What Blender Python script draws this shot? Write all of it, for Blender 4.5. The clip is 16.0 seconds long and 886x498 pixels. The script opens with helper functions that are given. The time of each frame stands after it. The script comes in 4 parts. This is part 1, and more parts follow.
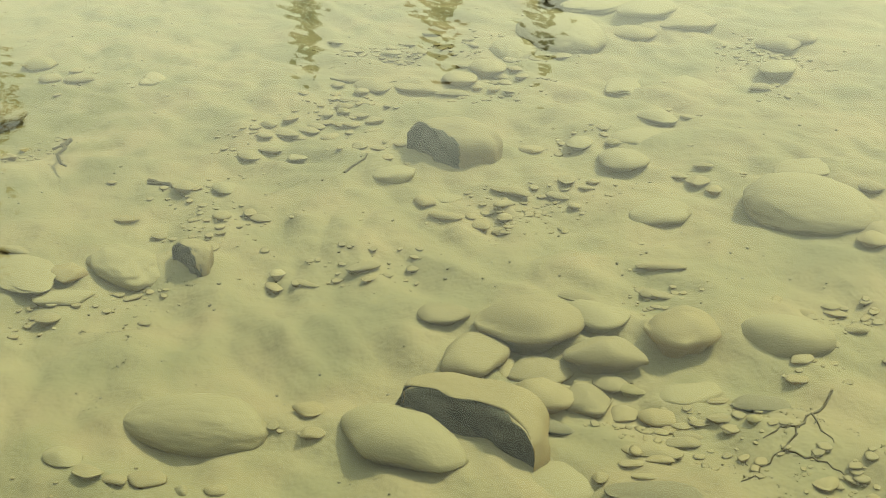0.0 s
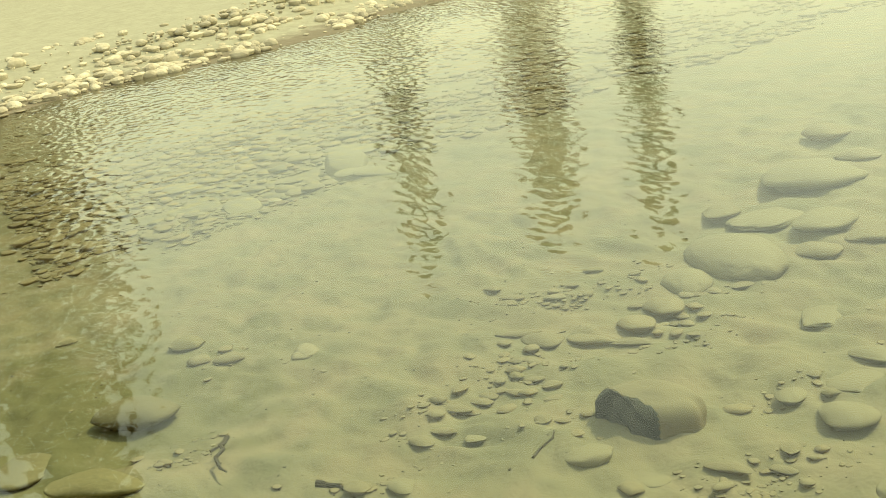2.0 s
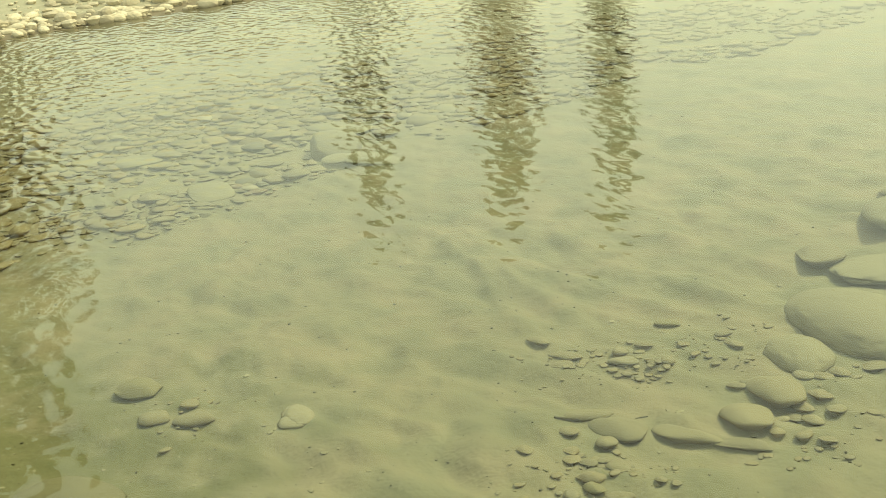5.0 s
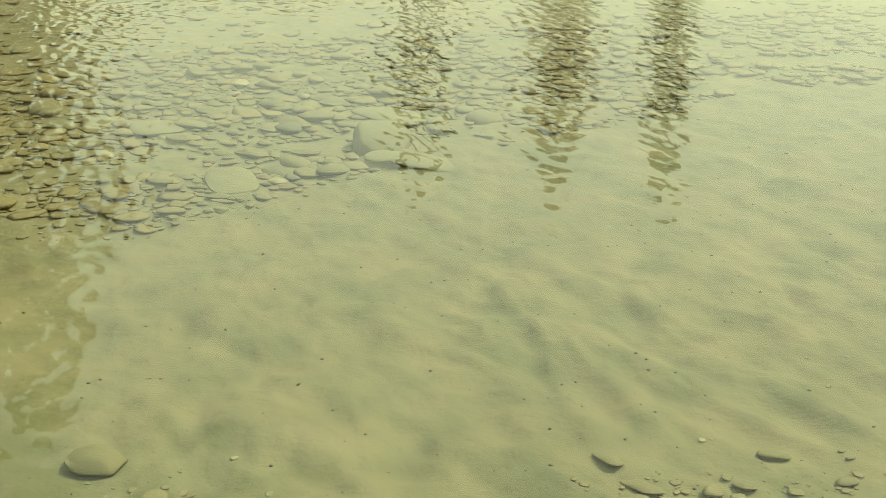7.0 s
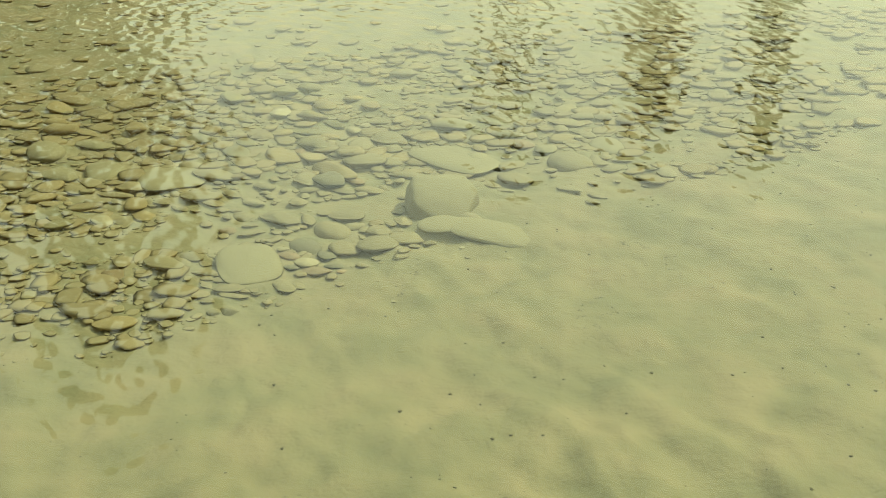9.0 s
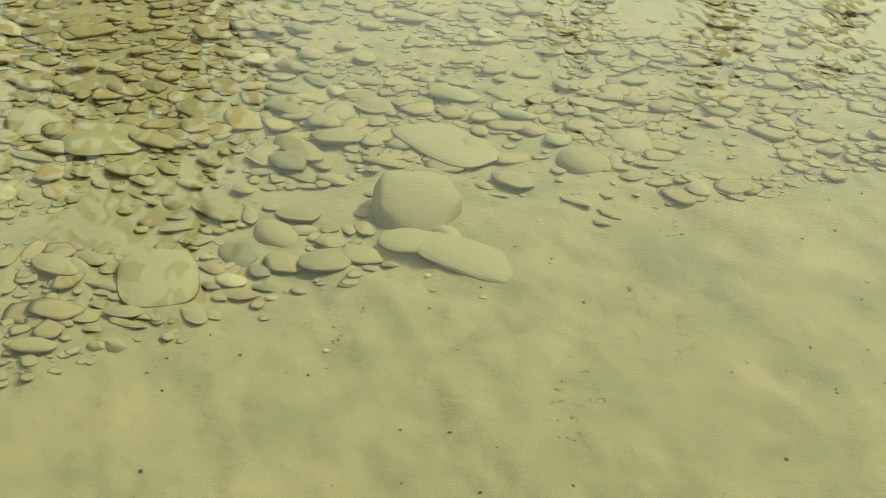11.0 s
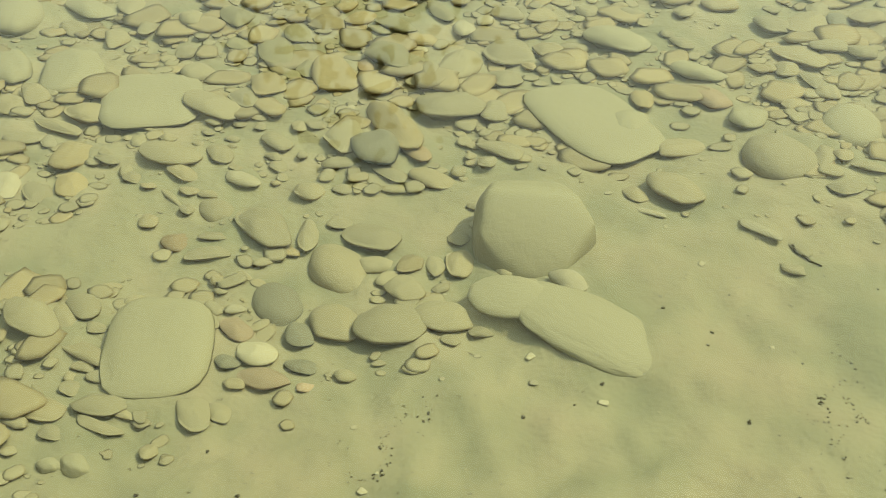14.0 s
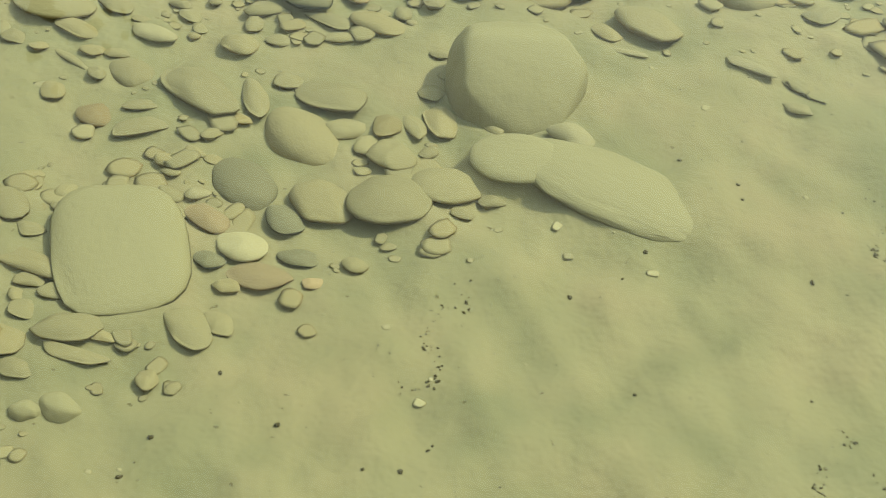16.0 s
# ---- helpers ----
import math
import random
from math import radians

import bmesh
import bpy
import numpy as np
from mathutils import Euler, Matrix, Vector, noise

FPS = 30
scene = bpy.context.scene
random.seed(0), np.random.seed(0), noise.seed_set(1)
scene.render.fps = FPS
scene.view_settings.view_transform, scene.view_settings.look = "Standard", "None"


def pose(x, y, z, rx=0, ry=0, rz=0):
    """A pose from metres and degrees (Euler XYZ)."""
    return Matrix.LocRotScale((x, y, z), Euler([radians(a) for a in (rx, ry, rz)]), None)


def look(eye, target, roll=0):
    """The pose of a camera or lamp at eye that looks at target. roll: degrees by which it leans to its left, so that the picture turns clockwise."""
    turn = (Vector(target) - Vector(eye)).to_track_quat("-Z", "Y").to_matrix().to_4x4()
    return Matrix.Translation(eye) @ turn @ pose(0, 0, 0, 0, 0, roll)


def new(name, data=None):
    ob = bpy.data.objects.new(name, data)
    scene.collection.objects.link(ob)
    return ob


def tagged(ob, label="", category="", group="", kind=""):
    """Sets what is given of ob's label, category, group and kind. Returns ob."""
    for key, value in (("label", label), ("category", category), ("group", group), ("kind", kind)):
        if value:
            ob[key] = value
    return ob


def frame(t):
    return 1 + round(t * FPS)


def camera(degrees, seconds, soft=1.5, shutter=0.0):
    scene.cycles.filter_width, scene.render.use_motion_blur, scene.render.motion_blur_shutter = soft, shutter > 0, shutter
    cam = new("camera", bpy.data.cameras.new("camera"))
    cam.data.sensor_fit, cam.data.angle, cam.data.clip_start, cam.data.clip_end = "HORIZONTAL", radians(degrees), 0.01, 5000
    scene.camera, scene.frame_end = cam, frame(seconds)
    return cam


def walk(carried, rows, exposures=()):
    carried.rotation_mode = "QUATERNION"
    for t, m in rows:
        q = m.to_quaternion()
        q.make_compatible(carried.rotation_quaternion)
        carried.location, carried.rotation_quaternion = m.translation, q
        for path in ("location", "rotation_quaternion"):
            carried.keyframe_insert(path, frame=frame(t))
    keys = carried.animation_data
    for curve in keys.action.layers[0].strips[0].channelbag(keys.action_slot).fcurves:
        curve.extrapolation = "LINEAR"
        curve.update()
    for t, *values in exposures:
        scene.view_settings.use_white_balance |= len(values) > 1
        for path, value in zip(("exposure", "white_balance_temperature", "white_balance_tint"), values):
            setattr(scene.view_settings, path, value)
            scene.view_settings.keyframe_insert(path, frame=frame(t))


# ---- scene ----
cam = camera(38, 16.0, soft=0.95)
PATH = [
    (0, (-1.916, -6.011, 1.394), (-1.169, -4.358, 0.552), -3.54),
    (0.3, (-1.932, -5.935, 1.414), (-1.222, -4.278, 0.549), -3.62),
    (0.5, (-1.901, -5.885, 1.425), (-1.201, -4.189, 0.629), -5.83),
    (0.6, (-1.889, -5.851, 1.411), (-1.198, -4.131, 0.661), -6.49),
    (1, (-1.875, -5.707, 1.458), (-1.245, -3.926, 0.802), -8.64),
    (1.5, (-1.880, -5.625, 1.508), (-1.213, -3.825, 0.949), -9.69),
    (1.8, (-1.862, -5.577, 1.507), (-1.226, -3.757, 0.974), -10.72),
    (2, (-1.865, -5.540, 1.511), (-1.223, -3.729, 0.957), -10.51),
    (2.4, (-1.808, -5.291, 1.502), (-1.237, -3.456, 0.947), -11.13),
    (2.5, (-1.782, -5.243, 1.502), (-1.230, -3.396, 0.971), -11.30),
    (3, (-1.713, -5.069, 1.471), (-1.092, -3.261, 0.881), -10.10),
    (3.5, (-1.724, -4.918, 1.461), (-1.057, -3.125, 0.880), -8.82),
    (4, (-1.765, -4.742, 1.452), (-1.093, -2.931, 0.931), -10.55),
    (4.2, (-1.758, -4.677, 1.440), (-1.083, -2.881, 0.877), -10.27),
    (6.3, (-1.527, -3.975, 1.465), (-0.790, -2.223, 0.843), 0.97),
    (6.5, (-1.490, -3.912, 1.443), (-0.754, -2.164, 0.806), 1.21),
    (6.8, (-1.453, -3.733, 1.422), (-0.758, -1.983, 0.752), 0.05),
    (7, (-1.436, -3.576, 1.457), (-0.790, -1.813, 0.770), 0.24),
    (7.5, (-1.322, -3.400, 1.480), (-0.686, -1.657, 0.734), -4.16),
    (8, (-1.235, -3.305, 1.461), (-0.607, -1.553, 0.728), -3.99),
    (8.2, (-1.215, -3.119, 1.503), (-0.624, -1.356, 0.767), -3.93),
    (10.3, (-0.549, -2.014, 1.461), (-0.177, -0.249, 0.597), 2.95),
    (10.5, (-0.522, -1.913, 1.481), (-0.162, -0.164, 0.580), 3.61),
    (10.7, (-0.500, -1.845, 1.481), (-0.120, -0.083, 0.613), 2.64),
    (11, (-0.554, -1.750, 1.502), (-0.140, -0.009, 0.609), 2.88),
    (11.5, (-0.446, -1.705, 1.469), (-0.105, 0.039, 0.549), -0.51),
    (12, (-0.329, -1.455, 1.465), (-0.054, 0.305, 0.556), -4.36),
    (12.5, (-0.218, -1.117, 1.409), (-0.064, 0.599, 0.394), -1.14),
    (13, (-0.122, -0.914, 1.403), (-0.088, 0.784, 0.346), -3.01),
    (13.5, (-0.082, -0.812, 1.442), (-0.152, 0.849, 0.330), -3.47),
    (14, (-0.154, -0.733, 1.464), (-0.088, 0.910, 0.325), -0.07),
    (14.3, (-0.307, -0.685, 1.429), (-0.057, 0.912, 0.252), 4.58),
    (14.5, (-0.409, -0.641, 1.356), (-0.035, 0.922, 0.166), 3.65),
    (15, (-0.598, -0.616, 1.305), (-0.043, 0.860, 0.075), 4.69),
    (15.5, (-0.603, -0.620, 1.258), (-0.080, 0.875, 0.037), 3.43),
    (16, (-0.590, -0.372, 1.282), (-0.103, 1.050, -0.036), 6.62),
]
walk(cam, [(t, look(eye, target, roll)) for t, eye, target, roll in PATH], exposures=[(0, 0.00, 10150, -10), (3, -0.24, 9850, -12), (4.2, -0.24, 9750, -12), (8.2, -0.14, 9650, -15), (10.3, -0.07, 9750, -11), (11.5, -0.03, 9650, -11), (13.5, 0.11, 8950, -10), (16, 0.05, 8550, -10)])

SUN_AZ, SUN_EL = 88.0, 56.0
WATER_Z = 0.15

# ---- light ----
world = bpy.data.worlds.new("sky")
scene.world = world
world.use_nodes = True
wn = world.node_tree.nodes
sky = wn.new("ShaderNodeTexSky")
sky.sky_type = "NISHITA"
sky.sun_disc = False
sky.sun_elevation, sky.sun_rotation = radians(SUN_EL), radians(SUN_AZ)
sky.air_density, sky.dust_density, sky.ozone_density = 1.7, 1.1, 1.0
wn["Background"].inputs["Strength"].default_value = 0.30
# thin haze takes most of the colour out of the sky
haze = wn.new("ShaderNodeHueSaturation")
haze.inputs["Saturation"].default_value = 0.5
world.node_tree.links.new(sky.outputs["Color"], haze.inputs["Color"])
world.node_tree.links.new(haze.outputs["Color"], wn["Background"].inputs["Color"])

sun = new("sun", bpy.data.lights.new("sun", "SUN"))
sun.data.energy, sun.data.angle, sun.data.color = 2.95, radians(0.8), (1.0, 0.93, 0.80)
sun.matrix_world = look((math.sin(radians(SUN_AZ)) * math.cos(radians(SUN_EL)) * 30, math.cos(radians(SUN_AZ)) * math.cos(radians(SUN_EL)) * 30, math.sin(radians(SUN_EL)) * 30), (0, 0, 0))


# ---- materials ----
def shader(name):
    mat = bpy.data.materials.new(name)
    mat.use_nodes = True
    nodes, links = mat.node_tree.nodes, mat.node_tree.links
    return mat, nodes, links, nodes["Principled BSDF"]


def noise_node(nodes, links, coords, scale, detail=4.0, rough=0.6):
    n = nodes.new("ShaderNodeTexNoise")
    n.inputs["Scale"].default_value, n.inputs["Detail"].default_value, n.inputs["Roughness"].default_value = scale, detail, rough
    links.new(coords, n.inputs["Vector"])
    return n.outputs["Fac"]


def ramp_node(nodes, links, value, stops):
    r = nodes.new("ShaderNodeValToRGB")
    while len(r.color_ramp.elements) < len(stops):
        r.color_ramp.elements.new(0.5)
    for e, (at, col) in zip(r.color_ramp.elements, stops):
        e.position, e.color = at, (*col, 1)
    links.new(value, r.inputs["Fac"])
    return r.outputs["Color"]


def mix_node(nodes, links, fac, a, b, kind="MIX"):
    m = nodes.new("ShaderNodeMix")
    m.data_type, m.blend_type = "RGBA", kind
    for socket, value in ((m.inputs[0], fac), (m.inputs[6], a), (m.inputs[7], b)):
        if isinstance(value, (int, float)):
            socket.default_value = value
        elif isinstance(value, tuple):
            socket.default_value = (*value, 1)
        else:
            links.new(value, socket)
    return m.outputs[2]


def math_node(nodes, links, op, a, b=0.0, clamp=False):
    m = nodes.new("ShaderNodeMath")
    m.operation, m.use_clamp = op, clamp
    for socket, value in zip(m.inputs, (a, b)):
        if isinstance(value, (int, float)):
            socket.default_value = value
        else:
            links.new(value, socket)
    return m.outputs[0]


def bump_node(nodes, links, height, strength, distance, normal=None):
    b = nodes.new("ShaderNodeBump")
    b.inputs["Strength"].default_value, b.inputs["Distance"].default_value = strength, distance
    links.new(height, b.inputs["Height"])
    if normal:
        links.new(normal, b.inputs["Normal"])
    return b.outputs["Normal"]


SILT = (0.300, 0.283, 0.200)


def stone_material(name, dark, light, silt=0.6, rough=0.75, grain=0.25, warm=0.0):
    """Stone of two tones under a film of silt that lies on its upper faces."""
    mat, nodes, links, bsdf = shader(name)
    coords = nodes.new("ShaderNodeTexCoord").outputs["Object"]
    info = nodes.new("ShaderNodeObjectInfo").outputs["Random"]
    geo = nodes.new("ShaderNodeNewGeometry")
    shift = nodes.new("ShaderNodeVectorMath")
    shift.operation = "ADD"
    links.new(coords, shift.inputs[0])
    links.new(info, shift.inputs[1])
    at = shift.outputs[0]
    big = noise_node(nodes, links, at, 9.0, 3.0)
    fine = noise_node(nodes, links, at, 90.0, 5.0, 0.7)
    col = mix_node(nodes, links, ramp_node(nodes, links, big, [(0.3, (0, 0, 0)), (0.7, (1, 1, 1))]), dark, light)
    col = mix_node(nodes, links, grain, col, ramp_node(nodes, links, fine, [(0.3, (0.35, 0.33, 0.26)), (0.7, (0.9, 0.88, 0.8))]), "MULTIPLY")
    lot = math_node(nodes, links, "FRACT", math_node(nodes, links, "ADD", info, geo.outputs["Random Per Island"]))
    tone = math_node(nodes, links, "ADD", math_node(nodes, links, "MULTIPLY", lot, 0.6), 0.66)
    hsv = nodes.new("ShaderNodeHueSaturation")
    links.new(tone, hsv.inputs["Value"])
    links.new(col, hsv.inputs["Color"])
    if warm:
        # single stones are rusty or ochre
        rusty = ramp_node(nodes, links, math_node(nodes, links, "FRACT", math_node(nodes, links, "MULTIPLY", lot, 7.3)), [(0.45, (0, 0, 0)), (1.0, (warm, warm, warm))])
        hue = mix_node(nodes, links, rusty, hsv.outputs["Color"], (0.36, 0.26, 0.125))
    else:
        hue = hsv.outputs["Color"]
    up = nodes.new("ShaderNodeSeparateXYZ")
    links.new(geo.outputs["Normal"], up.inputs[0])
    lies = ramp_node(nodes, links, math_node(nodes, links, "ADD", up.outputs["Z"], math_node(nodes, links, "MULTIPLY", big, 0.5)), [(0.3 if silt < 1 else 0.02, (0, 0, 0)), (0.8 if silt < 1 else 0.45, (silt, silt, silt))])
    col = mix_node(nodes, links, lies, hue, SILT)
    links.new(col, bsdf.inputs["Base Color"])
    bsdf.inputs["Roughness"].default_value = rough
    links.new(bump_node(nodes, links, fine, 0.05, 0.002, bump_node(nodes, links, big, 0.2, 0.006)), bsdf.inputs["Normal"])
    return mat


STONE = {
    "grey": stone_material("silty_grey_stone", (0.200, 0.168, 0.108), (0.340, 0.294, 0.194), 0.65, warm=0.55),
    "silty": stone_material("silt_coated_stone", (0.19, 0.18, 0.135), (0.27, 0.255, 0.185), 1.0),
    "brown": stone_material("brown_riffle_stone", (0.230, 0.172, 0.090), (0.390, 0.312, 0.180), 0.5, warm=0.2),
    "slate": stone_material("blue_grey_stone", (0.034, 0.046, 0.052), (0.080, 0.092, 0.094), 0.6),
    # nearly free of silt; the dark tones carry the shade on broken sides
    "broken": stone_material("shaded_broken_stone", (0.030, 0.040, 0.045), (0.072, 0.084, 0.086), 0.1),
    "moss": stone_material("algae_green_stone", (0.15, 0.14, 0.066), (0.28, 0.25, 0.13), 0.5),
    "pale": stone_material("pale_stone", (0.36, 0.33, 0.25), (0.48, 0.44, 0.33), 0.4, grain=0.08),
    "pink": stone_material("pinkish_stone", (0.34, 0.23, 0.16), (0.46, 0.35, 0.25), 0.35, grain=0.1),
    "rust": stone_material("rust_brown_stone", (0.27, 0.185, 0.11), (0.39, 0.28, 0.175), 0.35),
    "ochre": stone_material("ochre_stone", (0.28, 0.215, 0.11), (0.41, 0.33, 0.185), 0.4),
    "sandy": stone_material("silt_buried_stone", (0.25, 0.235, 0.16), (0.31, 0.29, 0.20), 1.0),
    "dry": stone_material("dry_pale_cobble", (0.46, 0.40, 0.28), (0.70, 0.63, 0.48), 0.05, 0.9),
}


def ground_material():
    """Fine silt and sand, wet under the water, pale and dry on the bar."""
    mat, nodes, links, bsdf = shader("silt_and_sand")
    geo = nodes.new("ShaderNodeNewGeometry")
    at = geo.outputs["Position"]
    xyz = nodes.new("ShaderNodeSeparateXYZ")
    links.new(at, xyz.inputs[0])
    cloud = noise_node(nodes, links, at, 1.6, 4.0, 0.6)
    patch = noise_node(nodes, links, at, 6.5, 4.0, 0.65)
    lumps = noise_node(nodes, links, at, 28.0, 3.0, 0.55)
    grain = noise_node(nodes, links, at, 260.0, 3.0, 0.7)
    specks = noise_node(nodes, links, at, 75.0, 2.0, 0.5)
    wet = ramp_node(nodes, links, cloud, [(0.30, (0.232, 0.221, 0.156)), (0.52, (0.280, 0.263, 0.184)), (0.72, (0.318, 0.294, 0.207))])
    wet = mix_node(nodes, links, 0.8, wet, ramp_node(nodes, links, patch, [(0.34, (0.74, 0.76, 0.70)), (0.60, (1, 1, 1))]), "MULTIPLY")
    hue = noise_node(nodes, links, at, 3.3, 3.0, 0.6)
    wet = mix_node(nodes, links, 0.45, wet, ramp_node(nodes, links, hue, [(0.36, (0.225, 0.238, 0.170)), (0.5, (0.290, 0.275, 0.195)), (0.64, (0.345, 0.292, 0.215))]))
    # a darker green patch on the bed, ragged around one spot upstream
    centre = nodes.new("ShaderNodeVectorMath")
    centre.operation = "DISTANCE"
    centre.inputs[1].default_value = (-1.95, -1.35, 0.0)
    links.new(at, centre.inputs[0])
    film = math_node(nodes, links, "ADD", centre.outputs["Value"], math_node(nodes, links, "MULTIPLY", math_node(nodes, links, "SUBTRACT", patch, 0.5), 2.2))
    wet = mix_node(nodes, links, ramp_node(nodes, links, film, [(0.45, (0.75, 0.75, 0.75)), (1.0, (0, 0, 0))]), wet, (0.155, 0.160, 0.080))
    dry = ramp_node(nodes, links, patch, [(0.3, (0.30, 0.285, 0.20)), (0.7, (0.39, 0.372, 0.268))])
    edge = math_node(nodes, links, "ADD", xyz.outputs["Z"], math_node(nodes, links, "MULTIPLY", patch, 0.06))
    above = ramp_node(nodes, links, edge, [(WATER_Z + 0.03, (0, 0, 0)), (WATER_Z + 0.10, (1, 1, 1))])
    col = mix_node(nodes, links, above, wet, dry)
    damp = ramp_node(nodes, links, edge, [(WATER_Z - 0.01, (0, 0, 0)), (WATER_Z + 0.03, (0.8, 0.8, 0.8)), (WATER_Z + 0.055, (0.8, 0.8, 0.8)), (WATER_Z + 0.085, (0, 0, 0))])
    col = mix_node(nodes, links, damp, col, (0.17, 0.135, 0.085))
    col = mix_node(nodes, links, 0.10, col, ramp_node(nodes, links, grain, [(0.3, (0.6, 0.6, 0.55)), (0.7, (1, 1, 1))]), "MULTIPLY")
    col = mix_node(nodes, links, ramp_node(nodes, links, specks, [(0.71, (0, 0, 0)), (0.75, (0.7, 0.7, 0.7))]), col, (0.07, 0.06, 0.035))
    links.new(col, bsdf.inputs["Base Color"])
    bsdf.inputs["Roughness"].default_value = 0.9
    links.new(bump_node(nodes, links, grain, 0.008, 0.002, bump_node(nodes, links, lumps, 0.22, 0.008, bump_node(nodes, links, patch, 0.6, 0.026))), bsdf.inputs["Normal"])
    return mat


def water_material():
    """Clear shallow water: what lies below shows through, and the sky and trees are mirrored in the ripples."""
    mat, nodes, links, bsdf = shader("clear_shallow_water")
    nodes.remove(bsdf)
    geo = nodes.new("ShaderNodeNewGeometry")
    at = geo.outputs["Position"]
    xyz = nodes.new("ShaderNodeSeparateXYZ")
    links.new(at, xyz.inputs[0])
    stretch = nodes.new("ShaderNodeMapping")
    stretch.inputs["Scale"].default_value = (1.25, 0.72, 1.0)
    stretch.inputs["Rotation"].default_value = (0, 0, radians(6))
    links.new(at, stretch.inputs["Vector"])
    at = stretch.outputs["Vector"]
    swell = noise_node(nodes, links, at, 6.0, 0.0, 0.5)
    ripple = noise_node(nodes, links, at, 15.0, 0.0, 0.5)
    chop = noise_node(nodes, links, at, 27.0, 0.0, 0.5)
    # the riffle over the cobbles is livelier than the pool in front of it
    lively = nodes.new("ShaderNodeMapRange")
    lively.interpolation_type = "SMOOTHSTEP"
    lively.inputs["From Min"].default_value, lively.inputs["From Max"].default_value = -1.2, 6.0
    lively.inputs["To Min"].default_value, lively.inputs["To Max"].default_value = 0.21, 1.15
    links.new(math_node(nodes, links, "SUBTRACT", xyz.outputs["Y"], xyz.outputs["X"]), lively.inputs["Value"])
    height = math_node(nodes, links, "ADD", math_node(nodes, links, "MULTIPLY", swell, 0.004), math_node(nodes, links, "MULTIPLY", ripple, 0.0125))
    height = math_node(nodes, links, "ADD", height, math_node(nodes, links, "MULTIPLY", chop, 0.0016))
    calm = nodes.new("ShaderNodeMapRange")
    calm.inputs["From Min"].default_value, calm.inputs["From Max"].default_value = 0.35, 0.65
    calm.inputs["To Min"].default_value, calm.inputs["To Max"].default_value = 0.5, 1.15
    links.new(noise_node(nodes, links, at, 0.9, 1.0, 0.5), calm.inputs["Value"])
    height = math_node(nodes, links, "MULTIPLY", height, lively.outputs[0])
    height = math_node(nodes, links, "MULTIPLY", height, calm.outputs[0])
    normal = bump_node(nodes, links, height, 1.0, 1.0)
    fresnel = nodes.new("ShaderNodeFresnel")
    fresnel.inputs["IOR"].default_value = 1.333
    clear = nodes.new("ShaderNodeBsdfTransparent")
    clear.inputs["Color"].default_value = (0.93, 0.96, 0.88, 1)
    gloss = nodes.new("ShaderNodeBsdfGlossy")
    gloss.inputs["Roughness"].default_value = 0.006
    links.new(normal, gloss.inputs["Normal"])
    both = nodes.new("ShaderNodeMixShader")
    links.new(fresnel.outputs[0], both.inputs[0])
    links.new(clear.outputs[0], both.inputs[1])
    links.new(gloss.outputs[0], both.inputs[2])
    links.new(both.outputs[0], nodes["Material Output"].inputs["Surface"])
    return mat


def plain_material(name, dark, light, scale, rough=0.8, bump=0.004):
    mat, nodes, links, bsdf = shader(name)
    coords = nodes.new("ShaderNodeTexCoord").outputs["Object"]
    n = noise_node(nodes, links, coords, scale, 5.0, 0.65)
    links.new(ramp_node(nodes, links, n, [(0.3, dark), (0.7, light)]), bsdf.inputs["Base Color"])
    bsdf.inputs["Roughness"].default_value = rough
    links.new(bump_node(nodes, links, n, 0.6, bump), bsdf.inputs["Normal"])
    return mat


GROUND, WATER = ground_material(), water_material()
BARK = plain_material("grey_brown_bark", (0.08, 0.06, 0.045), (0.18, 0.15, 0.11), 12.0, 0.9, 0.02)
LEAF = plain_material("green_leaves", (0.035, 0.05, 0.012), (0.10, 0.115, 0.03), 1.2, 0.6)
LEAF_DRY = plain_material("olive_brown_leaves", (0.13, 0.088, 0.03), (0.28, 0.19, 0.07), 0.9, 0.6)
TWIG = plain_material("sodden_dark_twig", (0.035, 0.03, 0.018), (0.10, 0.085, 0.05), 60.0, 0.8)


def part(name, bm, material, parent=None, label=""):
    """One mesh object from a bmesh, under its parent if it has one."""
    mesh = bpy.data.meshes.new(name)
    bm.to_mesh(mesh)
    bm.free()
    mesh.materials.append(material)
    ob = new(name, mesh)
    if parent:
        ob.parent = parent
    return tagged(ob, label)


# ---- the shape of the bed, and the water ----
def shore(x, y):
    """Metres behind the water's edge, which runs slightly askew to the stream."""
    return (y - 6.95 - 0.31 * x + 0.25 * math.sin(1.3 * x)) * 0.95


def gravel_edge(x):
    """Where the cobbles of the riffle begin behind the silt of the pool."""
    return 1.05 + 0.32 * x + 0.10 * math.sin(3.1 * x + 0.6) if x < 0.3 else 1.28 + 0.22 * (x - 0.3) + 0.06 * math.sin(4 * x)


def smooth(a, b, v):
    v = min(1.0, max(0.0, (v - a) / (b - a)))
    return v * v * (3 - 2 * v)


